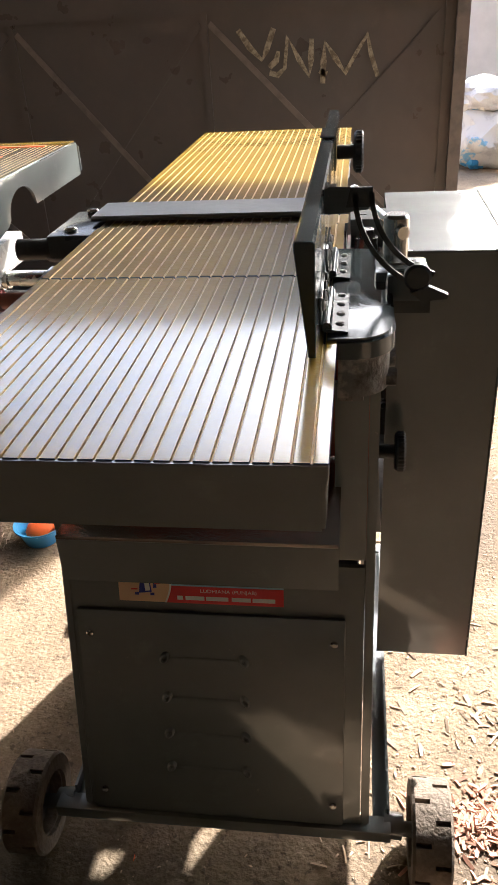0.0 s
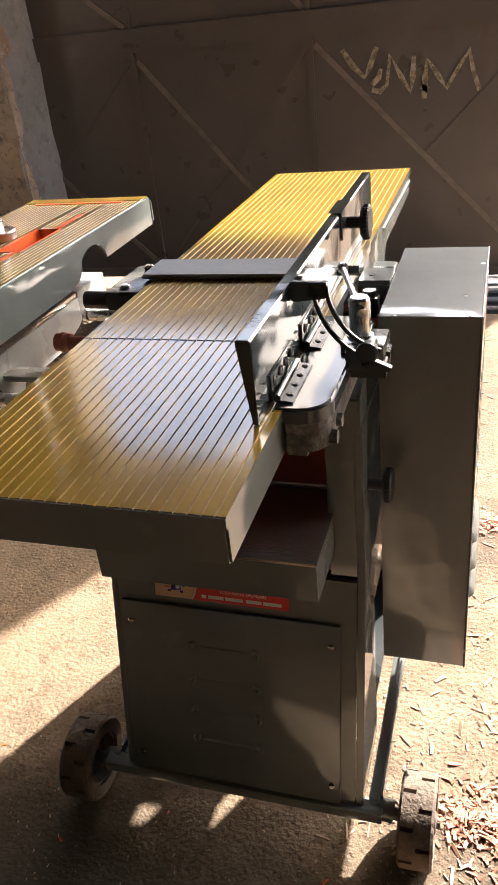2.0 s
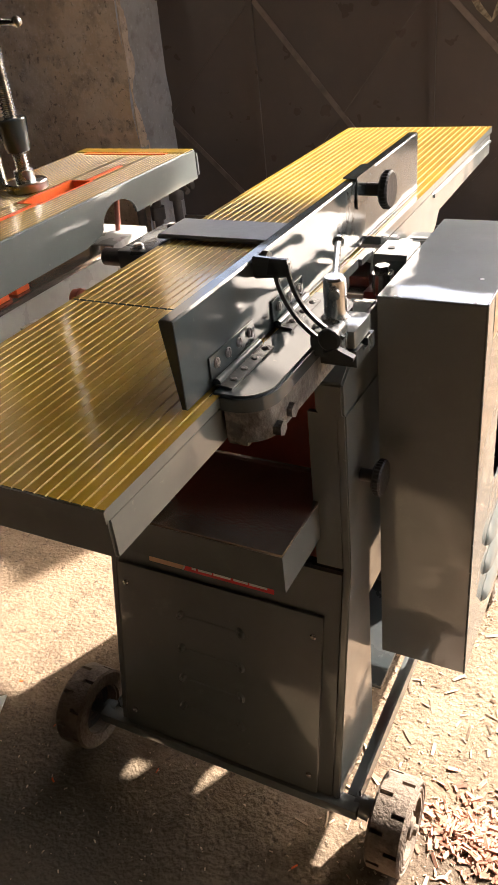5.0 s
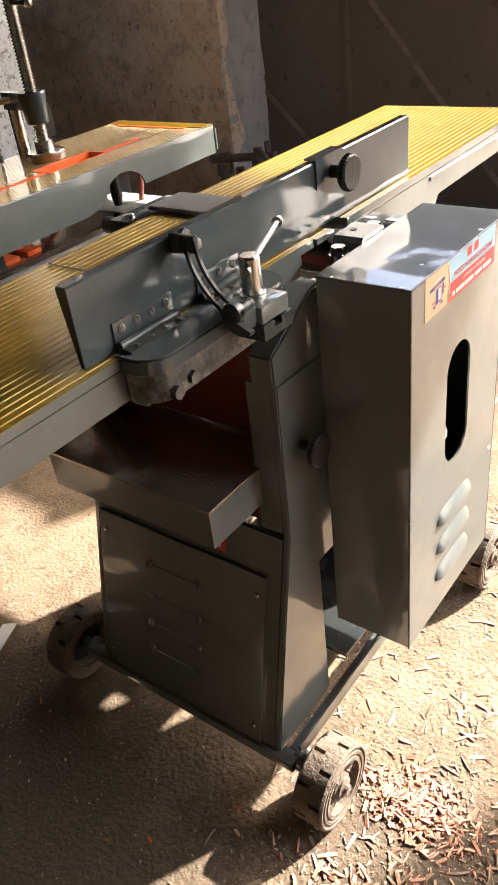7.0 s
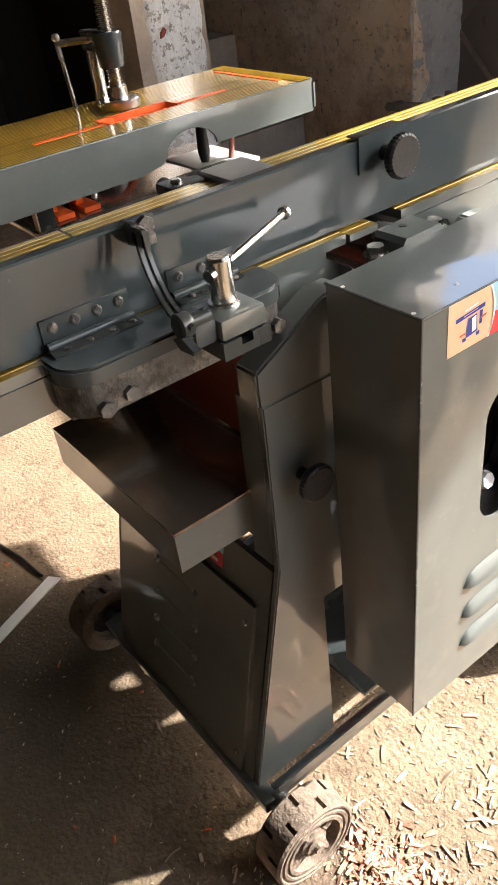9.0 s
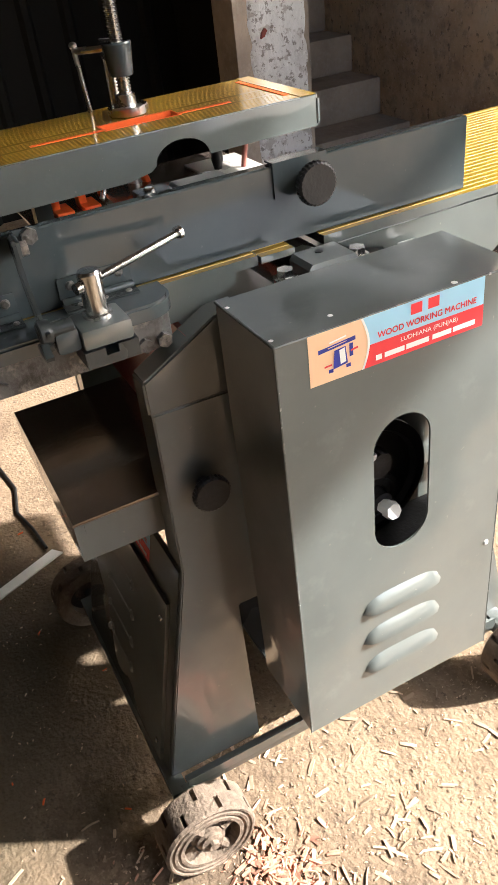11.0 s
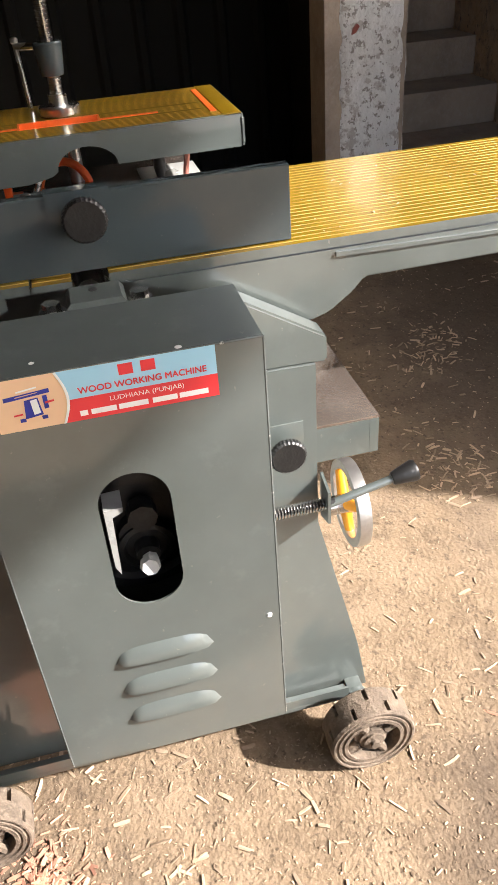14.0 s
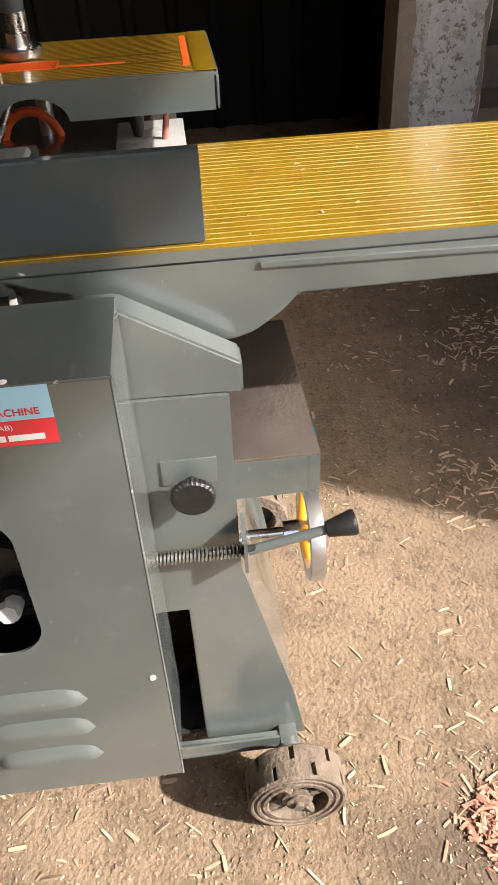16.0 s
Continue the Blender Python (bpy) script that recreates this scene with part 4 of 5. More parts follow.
seg, sub = 56, 12


def square(v):
    """Flattens a round section into a rounded band."""
    return max(-1.0, min(1.0, v * 1.32))


rings = []
for k in range(seg):
    a = 2 * math.pi * k / seg
    rad = Vector((math.cos(a), 0, math.sin(a)))
    rings.append([bm.verts.new(HW + rad * (0.074 + 0.009 * square(math.cos(2 * math.pi * (j + 0.5) / sub))) + Vector((0, 0.012 * square(math.sin(2 * math.pi * (j + 0.5) / sub)), 0))) for j in range(sub)])
for a, b in zip(rings, rings[1:] + rings[:1]):
    for j in range(sub):
        bm.faces.new((a[j], a[(j + 1) % sub], b[(j + 1) % sub], b[j]))
bmesh.ops.recalc_face_normals(bm, faces=bm.faces[:])
hand = part("handwheel", bm, SATIN, planer, "bright steel handwheel with yellow spokes")
for k in range(3):
    a = 2 * math.pi * k / 3 + 0.5
    bm = bmesh.new()
    e = HW + Vector((math.cos(a), 0, math.sin(a))) * 0.072
    rod(bm, HW + Vector((0, -0.012, 0)), e, 0.012, 0.009, seg=12)
    part("spoke", bm, SPOKE, hand)
bm = bmesh.new()
rod(bm, HW + Vector((0, -0.14, 0)), HW + Vector((0, -0.02, 0)), 0.009, seg=16)
rod(bm, HW + Vector((0, -0.045, 0)), HW + Vector((0, 0.012, 0)), 0.018, seg=20)
part("hub", bm, STEEL, hand)

# ---------------------------------------------------------------- fence and its clamp
FL, FR = -0.046, -0.030
bm = bmesh.new()
prism(bm, [(FR - 0.006, 0.9045), (FL, 0.990), (FL, 0.994), (FL + 0.002, 0.996), (FR - 0.002, 0.996), (FR, 0.994), (FR, 0.9045)], "y", 0.559, 1.307)
bmesh.ops.bevel(bm, geom=[e for e in bm.edges if abs(e.verts[0].co.y - e.verts[1].co.y) < 1e-6], offset=0.0008, segments=1, affect="EDGES")
fence = part("fence", bm, GREY_GLOSS, planer, "long glossy dark grey guide fence")
bm = bmesh.new()
pts = [(FR + 0.0005, 0.958), (FR + 0.0005, 0.9975), (FL - 0.001, 0.9975), (FL - 0.001, 0.9995), (FR + 0.0025, 0.9995), (FR + 0.0025, 0.958)]
prism(bm, pts, "y", 1.022, 1.095)
clip = part("knob_strap", bm, GREY_GLOSS, fence)
k = part("fence_knob", KNOB, BLACK, planer, "black knurled plastic fence knob", at=(FR + 0.003, 1.062, 0.974))

for y0, y1, n in ((0.606, 0.702, 4), (0.748, 0.832, 3)):
    bm = bmesh.new()
    box(bm, FR + 0.0003, FR + 0.0025, y0, y1, 0.914, 0.937, 0.0006)
    h = part("hinge", bm, GREY_GLOSS, planer, "steel strap hinge painted grey")
    bm = bmesh.new()
    rod(bm, (FR + 0.0065, y0 + 0.001, 0.911), (FR + 0.0065, y1 - 0.001, 0.911), 0.0045, seg=14)
    part("hinge_pin", bm, GREY_GLOSS, h)
    bm = bmesh.new()
    prism(bm, [(FR + 0.0060, 0.9098), (FR + 0.024, 0.9078), (FR + 0.024, 0.9058), (FR + 0.0060, 0.9070)], "y", y0, y1)
    part("hinge_leaf", bm, DARK, h)
    for i in range(n):
        y = y0 + (i + 0.5) * (y1 - y0) / n
        bm = bmesh.new()
        lathe(bm, [(0, 0.0055), (0.0012, 0.0055), (0.0028, 0.0035)], (FR + 0.0025, y, 0.927), (1, 0, 0), 12)
        box(bm, FR + 0.0045, FR + 0.0057, y - 0.0007, y + 0.0007, 0.922, 0.932)
        part("hinge_screw", bm, DULL, h)
        bm = bmesh.new()
        lathe(bm, [(0, 0.0038), (0.001, 0.0038), (0.0022, 0.0024)], (FR + 0.017, y + 0.004, 0.9082), (0, 0, 1), 12)
        part("hinge_screw", bm, DULL, h)

# rounded plate that carries the hinges, on a worn casting


def round_plate(x0, x1, y0, y1, r):
    pts = [(x0, y0)]
    pts += arc_pts((x1 - r, y0 + r), r, 270, 360, 10)
    pts += arc_pts((x1 - r, y1 - r), r, 0, 90, 10)
    return pts + [(x0, y1)]


bm = bmesh.new()
prism(bm, round_plate(-0.026, 0.034, 0.594, 0.862, 0.036), "z", 0.888, 0.9055)
bmesh.ops.bevel(bm, geom=[e for e in bm.edges if e.verts[0].co.z > 0.9 and e.verts[1].co.z > 0.9], offset=0.003, segments=2, affect="EDGES")
plate = part("hinge_plate", bm, GREY_GLOSS, planer, "glossy black-painted carrier plate with rounded corners")
bm = bmesh.new()
prism(bm, round_plate(-0.014, 0.030, 0.598, 0.858, 0.034), "z", 0.851, 0.8878)
part("carrier_casting", bm, DULL, planer, "worn grey carrier casting with chipped paint")
for y in (0.600, 0.842):
    bm = bmesh.new()
    box(bm, -0.0145, 0.008, y, y + 0.014, 0.846, 0.866, 0.002)
    part("casting_foot", bm, DULL, planer)
for y, z in ((0.626, 0.866), (0.655, 0.871), (0.815, 0.868), (0.838, 0.868)):
    bm = bmesh.new()
    rod(bm, (0.012, y, z - 0.008), (0.036, y, z - 0.008), 0.0085, seg=6)
    part("carrier_bolt", bm, DULL, planer, "hexagonal bolt head")

# clamp block, post and lever
bm = bmesh.new()
box(bm, 0.018, 0.070, 0.742, 0.796, 0.893, 0.915, 0.004)
clamp = part("clamp_block", bm, GREY, planer, "grey clamp block with a T-slot")
bm = bmesh.new()
prism(bm, [(0.740, 0.874), (0.798, 0.874), (0.798, 0.8925), (0.776, 0.8925), (0.776, 0.884), (0.762, 0.884), (0.762, 0.8925), (0.740, 0.8925)], "x", 0.026, 0.072)
part("slotted_foot", bm, DARK, clamp)
bm = bmesh.new()
lathe(bm, [(0, 0.016), (0.003, 0.016), (0.004, 0.0125), (0.046, 0.0125), (0.049, 0.0105)], (0.038, 0.770, 0.915), (0, 0, 1), 28)
post = part("clamp_post", bm, STEEL, planer, "polished steel clamp post")
bm = bmesh.new()
d = Vector((-0.042, 0.120, 0.010)).normalized()
rod(bm, Vector((0.038, 0.770, 0.951)) - d * 0.016, Vector((0.038, 0.770, 0.951)) + d * 0.124, 0.0042, seg=14)
rod(bm, Vector((0.038, 0.770, 0.951)) - d * 0.019, Vector((0.038, 0.770, 0.951)) - d * 0.012, 0.0062, seg=14)
rod(bm, Vector((0.038, 0.770, 0.951)) + d * 0.122, Vector((0.038, 0.770, 0.951)) + d * 0.127, 0.0072, seg=16)
part("clamp_lever", bm, STEEL, post, "steel lever through the clamp post")

# slotted quadrant arm
bm = bmesh.new()
prism(bm, [(0.716, 0.978), (0.742, 0.978), (0.745, 0.982), (0.745, 1.000), (0.716, 1.000)], "x", FR + 0.0004, FR + 0.004)
prism(bm, [(FR + 0.004, 0.978), (0.010, 0.982), (0.013, 1.000), (FR + 0.004, 1.002)], "y", 0.7125, 0.7165)
arm_foot = part("arm_bracket", bm, GREY_GLOSS, planer, "bent bracket bolted to the fence")
bm = bmesh.new()
rod(bm, (FR + 0.004, 0.733, 0.992), (FR + 0.011, 0.733, 0.992), 0.009, seg=6)
rod(bm, (0.004, 0.7165, 0.990), (0.004, 0.724, 0.990), 0.008, seg=6)
part("arm_bolt", bm, DULL, arm_foot)
arm = bmesh.new()
for off, wid in ((-0.0075, 0.0045), (0.0075, 0.0045)):
    rows = []
    for i in range(17):
        u = i / 16
        a = radians(182 + 72 * u)
        c = Vector((0.093, 0, 1.0))
        dirv = Vector((math.cos(a), 0, math.sin(a)))
        rr = 0.088 + off
        rows.append([c + dirv * (rr - wid / 2), c + dirv * (rr + wid / 2)])
    vs = [[[arm.verts.new((p.x, y, p.z)) for p in r] for y in (0.7085, 0.7125)] for r in rows]
    for a, b in zip(vs, vs[1:]):
        arm.faces.new((a[0][0], a[0][1], b[0][1], b[0][0]))
        arm.faces.new((a[1][0], b[1][0], b[1][1], a[1][1]))
        arm.faces.new((a[0][0], b[0][0], b[1][0], a[1][0]))
        arm.faces.new((a[0][1], a[1][1], b[1][1], b[0][1]))
    for e in (vs[0], vs[-1]):
        arm.faces.new((e[0][0], e[0][1], e[1][1], e[1][0]))
bmesh.ops.recalc_face_normals(arm, faces=arm.faces[:])
prism(arm, [(-0.010, 0.985), (0.0135, 0.985), (0.0135, 1.002), (-0.006, 1.002)], "y", 0.7085, 0.7125)
quad = part("quadrant_arm", arm, DARK, planer, "black curved slotted quadrant arm")
bm = bmesh.new()
lathe(bm, [(0, 0.0115), (0.003, 0.0125), (0.0115, 0.0125), (0.0135, 0.010)], (0.056, 0.716, 0.921), (0, -1, 0), 28)
rod(bm, (0.056, 0.716, 0.921), (0.056, 0.738, 0.921), 0.008, seg=20)
prism(bm, [(0.050, 0.908), (0.066, 0.914), (0.084, 0.906), (0.083, 0.902), (0.060, 0.900)], "y", 0.700, 0.708)
part("quadrant_nut", bm, DARK, quad, "round black clamping nut")
bm = bmesh.new()
box(bm, 0.028, 0.064, 0.716, 0.742, 0.893, 0.920, 0.006)
part("quadrant_lug", bm, GREY_GLOSS, planer)

# ---------------------------------------------------------------- side table of the mortising attachment
mort = thing("mortising_attachment", (-0.60, 1.0, 0.80), "grey mortising attachment with ribbed yellow table beside the planer", "machine")
MX0, MX1, MY0, MY1, MZ = -0.738, -0.481, 0.45, 1.355, 0.958
# table top with a long slot: laid out as strips round the opening
SX0, SX1, SA, SB = -0.600, -0.548, 0.986, 1.126
TABLE_B = [YELLOW, GROOVE_DARK, GREY]
top = part("table_top", ribbed(MX0, SX0, MY0, MY1, MZ - 0.012, MZ, 0.0085, 0.0022, 0.0010), TABLE_B, mort, "ribbed yellow-varnished table top")
part("table_top", ribbed(SX1, MX1, MY0, MY1, MZ - 0.012, MZ, 0.0085, 0.0022, 0.0010), TABLE_B, mort)
for y0, y1 in ((MY0, SA), (SB, MY1)):
    part("table_top", ribbed(SX0, SX1, y0, y1, MZ - 0.012, MZ, 0.0085, 0.0022, 0.0010), TABLE_B, mort)
bm = bmesh.new()
for x0, x1, y0, y1 in ((SX0, SX0 + 0.008, SA, SB), (SX1 - 0.003, SX1, SA, SB), (SX0, SX1, SA, SA + 0.003), (SX0, SX1, SB - 0.003, SB)):
    box(bm, x0, x1, y0, y1, MZ - 0.022, MZ + 0.0008)
part("slot_lining", bm, ORANGE, mort, "orange painted slot lining")
for y0, y1 in ((0.86, SA), (SB, 1.225)):
    bm = bmesh.new()
    box(bm, SX1 - 0.016, SX1 - 0.006, y0, y1, MZ - 0.004, MZ + 0.0012)
    part("slot_groove", bm, ORANGE, mort)
bm = bmesh.new()
box(bm, MX0 + 0.03, MX1 - 0.035, 1.310, 1.320, MZ - 0.004, MZ + 0.0012)
part("mitre_groove", bm, ORANGE, mort, "orange painted cross groove")
bm = bmesh.new()
box(bm, MX0, MX1, 1.3235, MY1, MZ - 0.003, MZ + 0.0009)
part("end_strip", bm, YELLOW, mort)
# apron with the half-round notch
notch = [(1.165, MZ - 0.055)] + [(1.09 + 0.05 * math.cos(radians(a)), MZ - 0.055 + 0.034 * math.sin(radians(a))) for a in range(0, 181, 12)] + [(1.03, MZ - 0.062)]
bm = bmesh.new()
prism(bm, [(MY1 + 0.003, MZ - 0.053)] + notch + [(0.99, MZ - 0.070), (MY0, MZ - 0.075), (MY0, MZ - 0.0012), (MY1 + 0.003, MZ - 0.0012)], "x", MX1 + 0.0003, MX1 + 0.0045)
bmesh.ops.bevel(bm, geom=[e for e in bm.edges if e.verts[0].co.y > 1.35 and e.verts[1].co.y > 1.35], offset=0.006, segments=3, affect="EDGES")
part("apron", bm, GREY, mort, "grey enamelled apron with a half-round notch")
bm = bmesh.new()
box(bm, MX0, MX1, MY1 + 0.0003, MY1 + 0.0028, MZ - 0.053, MZ - 0.0012)
box(bm, MX0 + 0.001, MX0 + 0.010, MY0, MY1 - 0.011, MZ - 0.053, MZ - 0.0125)
part("apron", bm, GREY, mort)
# screw post with sleeve and flange
P = Vector((-0.640, 1.062, 0))
bm = bmesh.new()
lathe(bm, [(MZ + 0.0015, 0.035), (MZ + 0.004, 0.036), (MZ + 0.014, 0.036), (MZ + 0.016, 0.034), (MZ + 0.016, 0.017), (MZ + 0.034, 0.0165), (MZ + 0.036, 0.012)], P, (0, 0, 1), 40)
part("flange", bm, STEEL, mort, "turned steel foot flange")
prof, z = [], 0.975
while z < 1.62:
    prof += [(z, 0.0098), (z + 0.0014, 0.0122), (z + 0.0028, 0.0122), (z + 0.0042, 0.0098)]
    z += 0.0056
bm = bmesh.new()
lathe(bm, prof, P, (0, 0, 1), 20)
part("screw_post", bm, STEEL, mort, "threaded steel post")
bm = bmesh.new()
rod(bm, (P.x - 0.004, P.y + 0.002, 1.213), (-0.545, 1.019, 1.213), 0.0048, seg=14)
lathe(bm, [(-0.007, 0.003), (-0.005, 0.0065), (0.0, 0.008), (0.005, 0.0065), (0.007, 0.003)], (-0.540, 1.017, 1.213), (0.9, -0.43, 0), 16)
part("tee_handle", bm, STEEL, mort, "steel cross handle with a ball end")
bm = bmesh.new()
lathe(bm, [(1.022, 0.019), (1.024, 0.0205), (1.072, 0.0255), (1.075, 0.024)], P, (0, 0, 1), 32)
arm_b = part("sleeve", bm, GREY_GLOSS, mort, "dark glossy sleeve nut")
bm = bmesh.new()
prism(bm, [(P.x - 0.012, P.y - 0.016), (P.x - 0.075, P.y - 0.010), (P.x - 0.085, P.y), (P.x - 0.075, P.y + 0.010), (P.x - 0.012, P.y + 0.016)], "z", 1.045, 1.074)
part("sleeve_arm", bm, STEEL, arm_b)
bm = bmesh.new()
rod(bm, (P.x - 0.06, P.y, MZ + 0.0005), (P.x - 0.06, P.y, 1.045), 0.012, seg=20)
part("guide_post", bm, STEEL, mort)
bm = bmesh.new()
rod(bm, (P.x - 0.075, P.y - 0.055, 1.062), (P.x - 0.045, P.y + 0.0, 1.062), 0.006, seg=12)
rod(bm, (P.x - 0.075, P.y - 0.055, 1.068), (P.x - 0.068, P.y - 0.050, MZ + 0.003), 0.0045, seg=12)
lathe(bm, [(0, 0.004), (0.003, 0.007), (0.008, 0.007), (0.011, 0.004)], (P.x - 0.075, P.y - 0.055, 1.066), (0, 0, 1), 14)
part("tommy_bar", bm, STEEL, mort)
# column and bed below
bm = bmesh.new()
rod(bm, (-0.715, 1.072, 0.815), (-0.715, 1.072, MZ - 0.013), 0.014, seg=24)
part("column", bm, STEEL, mort)
bm = bmesh.new()
box(bm, -0.80, -0.585, 0.84, 1.295, 0.8085, 0.819, 0.002)
mbed = part("bed", bm, BED, mort, "bare machined steel bed")
bm = bmesh.new()
box(bm, -0.74, -0.583, 1.19, 1.306, 0.772, 0.8215, 0.003)
part("bed_block", bm, BRASS, mort, "pale grey end block")
bm = bmesh.new()
prism(bm, [(0.84, 0.808), (0.84, 0.735), (0.86, 0.735), (0.87, 0.712), (0.95, 0.712), (0.96, 0.735), (1.10, 0.735), (1.17, 0.755), (1.1895, 0.765), (1.1895, 0.808)], "x", -0.606, -0.5835)
part("bed_rail", bm, BRASS, mort, "pale grey stepped side rail")
bm = bmesh.new()
lathe(bm, [(0.821, 0.006), (0.816, 0.0065), (0.84, 0.012), (0.88, 0.010), (0.905, 0.008)], (-0.655, 1.228, 0), (0, 0, 1), 20)
part("handle_pin", bm, BLACK, mort, "black turned handle")
bm = bmesh.new()
rod(bm, (-0.63, 1.27, 0.81), (-0.625, 1.285, 0.906), 0.0055, seg=12)
part("stay_rod", bm, PINK, mort, "reddish stay rod")
bm = bmesh.new()
pipe(bm, [(-0.70, 1.045 + 0.05 * math.cos(a), 0.80 + 0.062 * math.sin(a)) for a in [math.pi * k / 16 for k in range(17)]], 0.008, 10)
part("orange_hoop", bm, ORANGE, mort, "orange painted half hoop")
bm = bmesh.new()
rod(bm, (-0.66, 0.98, 0.80), (-0.69, 1.03, 0.90), 0.006, seg=12)
part("slant_rod", bm, STEEL, mort)
for y in (0.885, 0.935):
    bm = bmesh.new()
    box(bm, -0.66, -0.628, y, y + 0.014, 0.8195, 0.905, 0.002)
    box(bm, -0.66, -0.600, y, y + 0.032, 0.8195, 0.829, 0.002)
    part("orange_leg", bm, ORANGE, mort, "orange painted upright")
bm = bmesh.new()
box(bm, -0.602, -0.588, 0.846, 0.876, 0.8195, 0.890, 0.001)
upright = part("upright", bm, DARK, mort, "dark grey upright plate")
bm = bmesh.new()
box(bm, -0.603, -0.5875, 0.843, 0.8458, 0.8195, 0.893)
part("edge", bm, WOOD, upright, "pale unpainted edge")
# carrying rods to the planer's side
for x, y, z, r, m in ((-0.50, 0.965, 0.812, 0.011, PINK), (-0.60, 1.21, 0.765, 0.012, STEEL), (-0.60, 0.87, 0.750, 0.012, STEEL)):
    bm = bmesh.new()
    rod(bm, (x, y, z), (-0.337, y, z), r, seg=20)
    rod(bm, (x - 0.004, y, z), (x + 0.022, y, z), r + 0.004, seg=20)
    rod(bm, (x + 0.006, y, z), (x + 0.012, y, z), r + 0.006, seg=20)
    part("carrying_rod", bm, m, mort, "round carrying rod with a collar")
bm = bmesh.new()
box(bm, -0.60, -0.392, 0.905, 0.945, 0.765, 0.775, 0.001)
part("flat_bar", bm, BRASS, mort)

# ---------------------------------------------------------------- loose things on the floor
basin = thing("plastic_basin", (-0.775, 1.50, 0), "small blue plastic basin holding orange scraps on the floor", "basin")
bm = bmesh.new()
lathe(bm, [(0.0, 0.042), (0.04, 0.056), (0.046, 0.064), (0.050, 0.064), (0.046, 0.055), (0.012, 0.040)], (-0.775, 1.50, 0.0), (0, 0, 1), 36)
part("bowl", bm, BLUEPL, basin)
bm = bmesh.new()
bmesh.ops.create_icosphere(bm, subdivisions=2, radius=0.038, matrix=Matrix.Translation((-0.775, 1.50, 0.03)))
for v in bm.verts:
    v.co.z = 0.03 + (v.co.z - 0.03) * 0.4 + 0.012 * noise.noise(v.co * 60)
part("scraps", bm, ORANGE, basin)

bm = bmesh.new()
lathe(bm, [(0.0, 0.0085), (0.0016, 0.0085), (0.0016, 0.0045), (0.0, 0.0045)], (-0.386, 0.398, 0.0006), (0, 0, 1), 20)
solid("washer", bm, STEEL, "small steel washer lying on the oily floor", "washer")
bm = bmesh.new()
prism(bm, [(-0.62, 0.42), (-0.60, 0.44), (-0.72, 0.72), (-0.745, 0.70)], "z", 0.004, 0.0075)
solid("packing_strap", bm, LWHITE, "flat white plastic strap lying on the floor", "strap")
bm = bmesh.new()
pipe(bm, [(-1.35, 0.62, 0.005), (-1.2, 0.66, 0.005), (-1.05, 0.68, 0.005), (-0.94, 0.66, 0.005), (-0.85, 0.68, 0.005), (-0.76, 0.69, 0.006)], 0.004, 8)
solid("cable", bm, BLACK, "thin black cable lying on the dusty floor", "cable")

# ---------------------------------------------------------------- wood chips


def chips(name, count, where, mat, label, size=(0.008, 0.045), lift=0.0):
    rng = random.Random(name)
    verts, faces = [], []
    for _ in range(count):
        x, y, z = where(rng)
        L = size[0] + (size[1] - size[0]) * rng.random() ** 1.9
        w = (0.0014 + 0.0026 * rng.random() ** 1.3) * min(1.0, 0.2 + L / 0.025)
        t = (0.0004 + 0.0011 * rng.random()) * min(1.0, 0.2 + L / 0.025)
        a = rng.random() * 2 * math.pi
        tilt = rng.uniform(-0.25, 0.25) if lift else rng.uniform(-0.06, 0.06)
        bend = rng.uniform(-1, 1) ** 3 * 0.30
        curl = rng.uniform(0, 0.0012)
        base = len(verts)
        q = Euler((rng.uniform(-0.5, 0.5), tilt, a)).to_matrix()
        for s in (-0.5, -0.17, 0.17, 0.5):
            for u, v in ((-1, -1), (1, -1), (1, 1), (-1, 1)):
                p = q @ Vector((s * L, u * w * (1 - 0.5 * abs(s)) + bend * L * (s * s - 0.12), v * t + curl * (1 - 4 * s * s)))
                verts.append((x + p.x, y + p.y, max(0.0002, z + p.z + 0.0012)))
        for k in range(3):
            b = base + 4 * k
            for j in range(4):
                faces.append((b + j, b + (j + 1) % 4, b + 4 + (j + 1) % 4, b + 4 + j))
        faces.append((base + 3, base + 2, base + 1, base))
        faces.append((base + 12, base + 13, base + 14, base + 15))
    me = bpy.data.meshes.new(name)
    me.from_pydata(verts, [], faces)
    me.materials.append(mat)
    return tagged(new(name, me), label, "wood chips", kind="stuff")


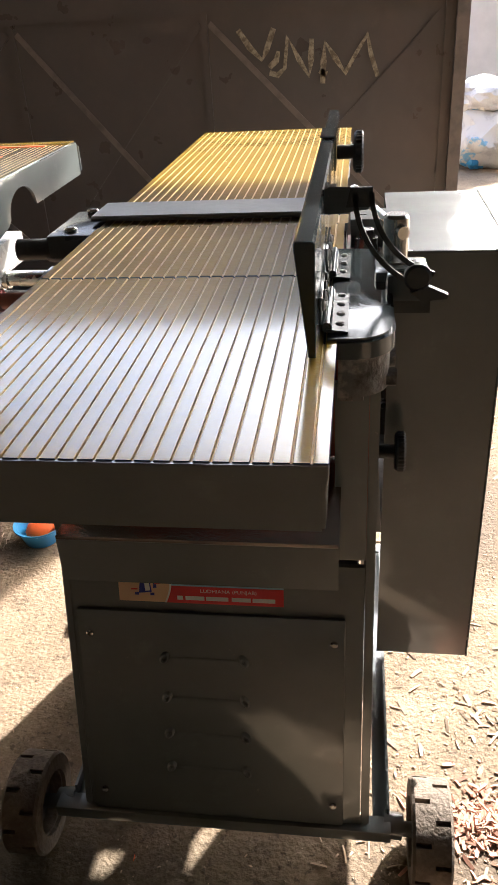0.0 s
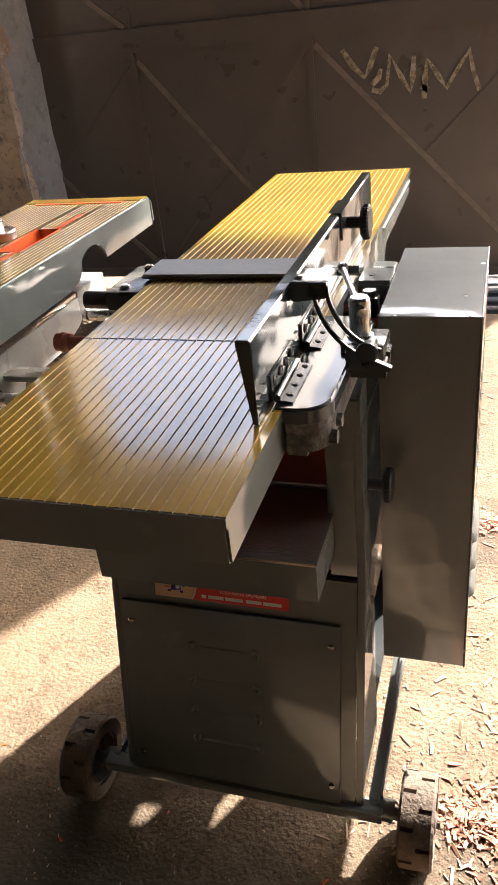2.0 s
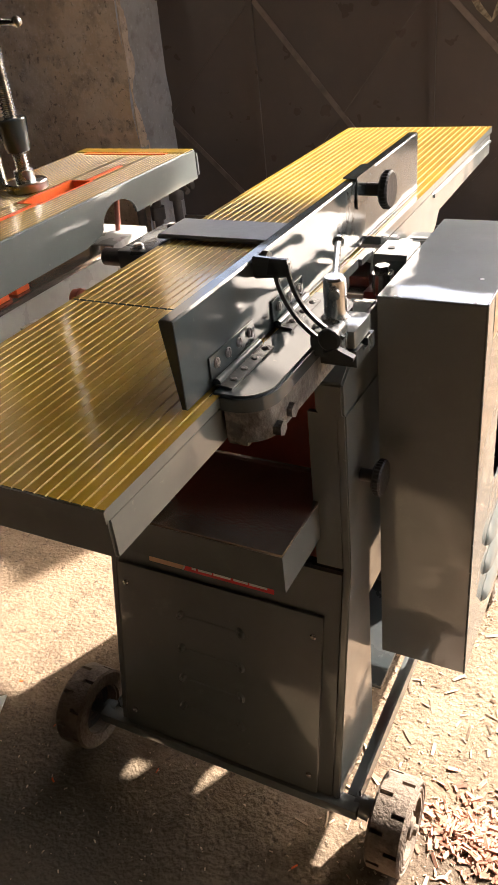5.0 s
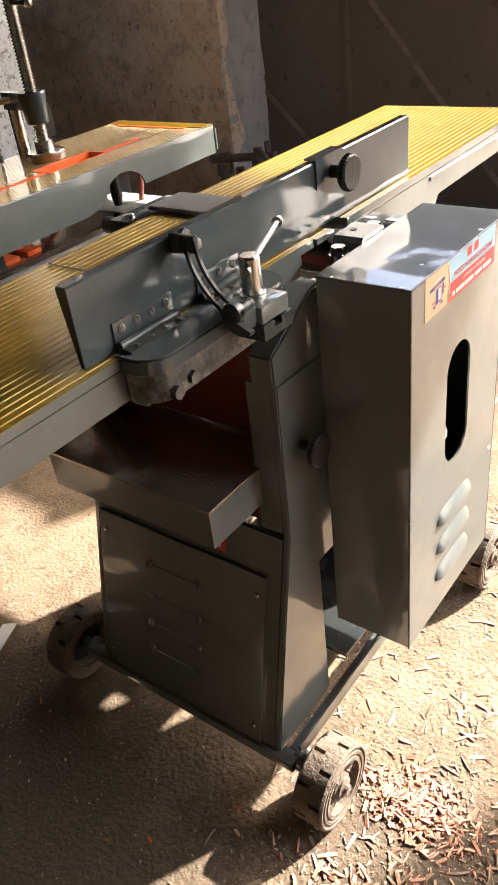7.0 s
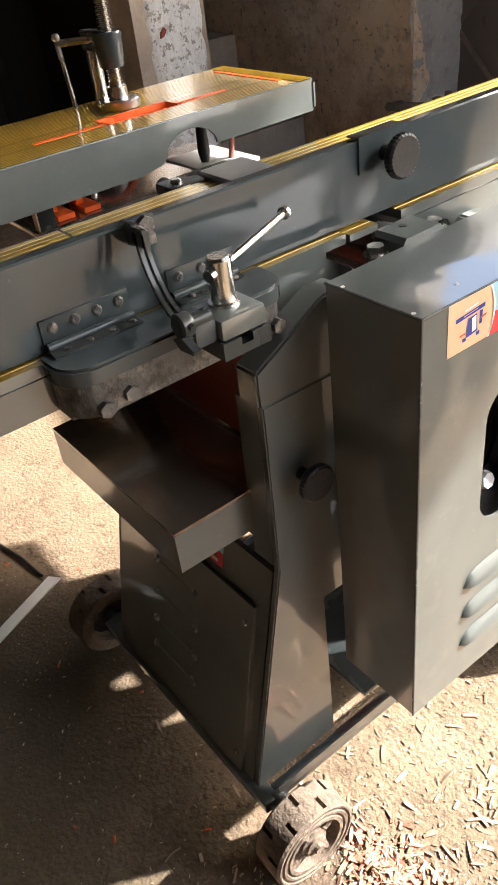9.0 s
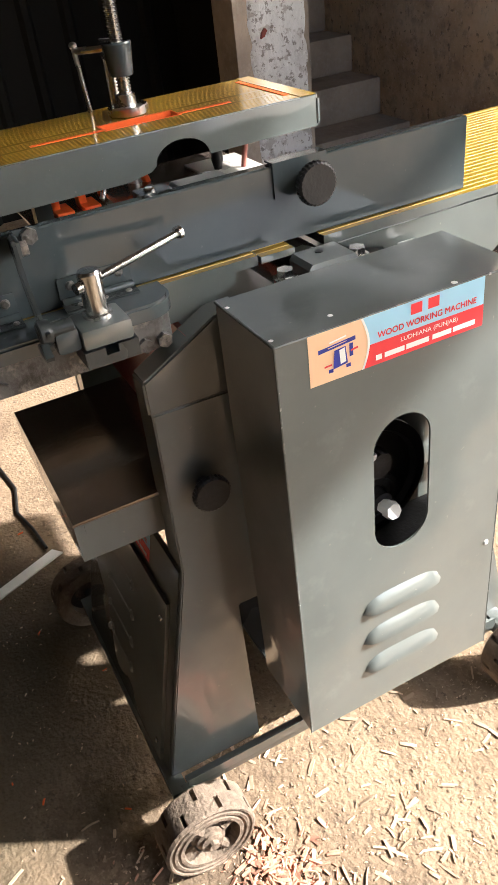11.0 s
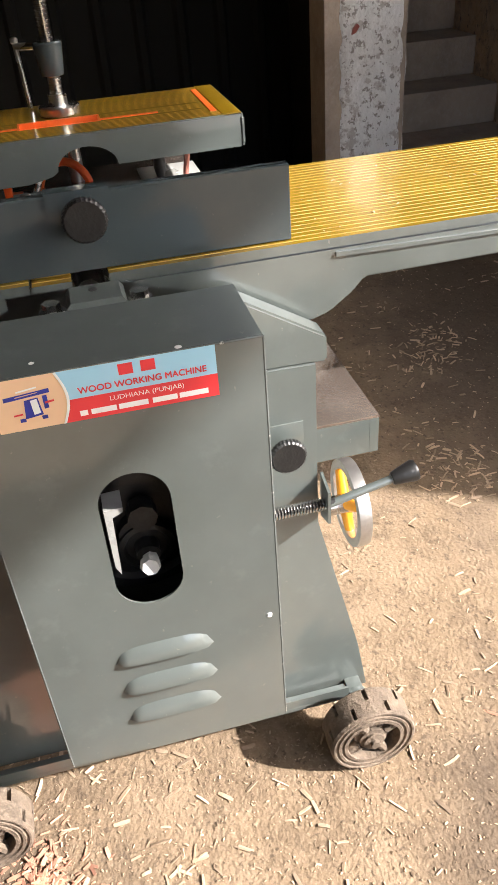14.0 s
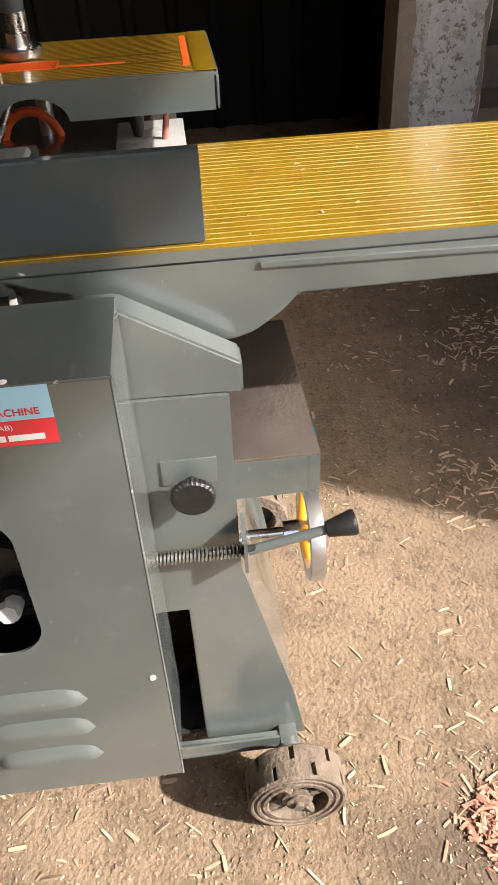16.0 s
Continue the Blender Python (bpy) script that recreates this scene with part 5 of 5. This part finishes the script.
def near_side(rng):
    """Thick along the belt-cover side, thinning out towards the yard."""
    while True:
        x, y = rng.uniform(-0.05, 1.3), rng.uniform(-0.2, 3.0)
        d = 0.12 + 0.9 * max(0, noise.noise((x * 4.3, y * 4.3, 2.0)) + 0.28)
        if x < 0.10 and y < 0.7:
            d *= 0.35
        if y > 1.15:
            d *= 0.45
        if y > 1.42:
            d *= 0.4
        if rng.random() < d:
            return x, y, 0.0


def pile(cx, cy, rx, ry, h):
    def where(rng):
        r, a = min(1.6, abs(rng.gauss(0, 0.55))), rng.random() * 2 * math.pi
        return cx + rx * r * math.cos(a), cy + ry * r * math.sin(a), h * max(0, 1 - r) * rng.random()
    return where


def far_side(rng):
    while True:
        x, y = rng.uniform(-1.9, 0.1), rng.uniform(1.45, 3.1)
        if rng.random() < max(0.01, noise.noise((x * 4, y * 4, 7.0)) - 0.05) * 2.5:
            return x, y, 0.0


def anywhere(rng):
    while True:
        x, y = rng.uniform(-1.8, 1.2), rng.uniform(-0.3, 3.0)
        if x > 0.05 or rng.random() < 0.16:
            return x, y, 0.0


chips("wood_chips", 3200, near_side, CHIP, "pale wood chips and shavings strewn over the floor", (0.006, 0.037))
chips("chip_pile", 1000, pile(0.235, 0.80, 0.14, 0.085, 0.010), CHIP_RED, "small heap of reddish wood shavings on the floor", (0.006, 0.026), 1)
chips("chip_pile", 800, pile(0.32, 0.60, 0.20, 0.12, 0.006), CHIP_RED, "small heap of reddish wood shavings on the floor", (0.006, 0.026), 1)
chips("chip_pile", 500, pile(0.18, 1.68, 0.07, 0.06, 0.012), CHIP_RED, "small heap of brown wood shavings on the floor", (0.008, 0.035), 1)
chips("wood_chips", 1500, far_side, CHIP, "sparse wood chips on the shaded floor", (0.010, 0.036))
chips("sawdust_crumbs", 24000, anywhere, CHIP, "fine sawdust crumbs all over the floor", (0.002, 0.007))


def on_table(rng):
    return rng.uniform(-0.32, -0.02), 1.79 - 0.5 * rng.random() ** 1.6, TZ - 0.0011


def under_machine(rng):
    return rng.gauss(-0.15, 0.35), rng.gauss(0.65, 0.16), 0.0


chips("sawdust_flecks", 34, on_table, CHIP, "pale sawdust flecks lying on the outfeed table", (0.0015, 0.008))
chips("orange_scraps", 9, under_machine, ORANGE, "small bright orange scraps on the floor", (0.006, 0.016))
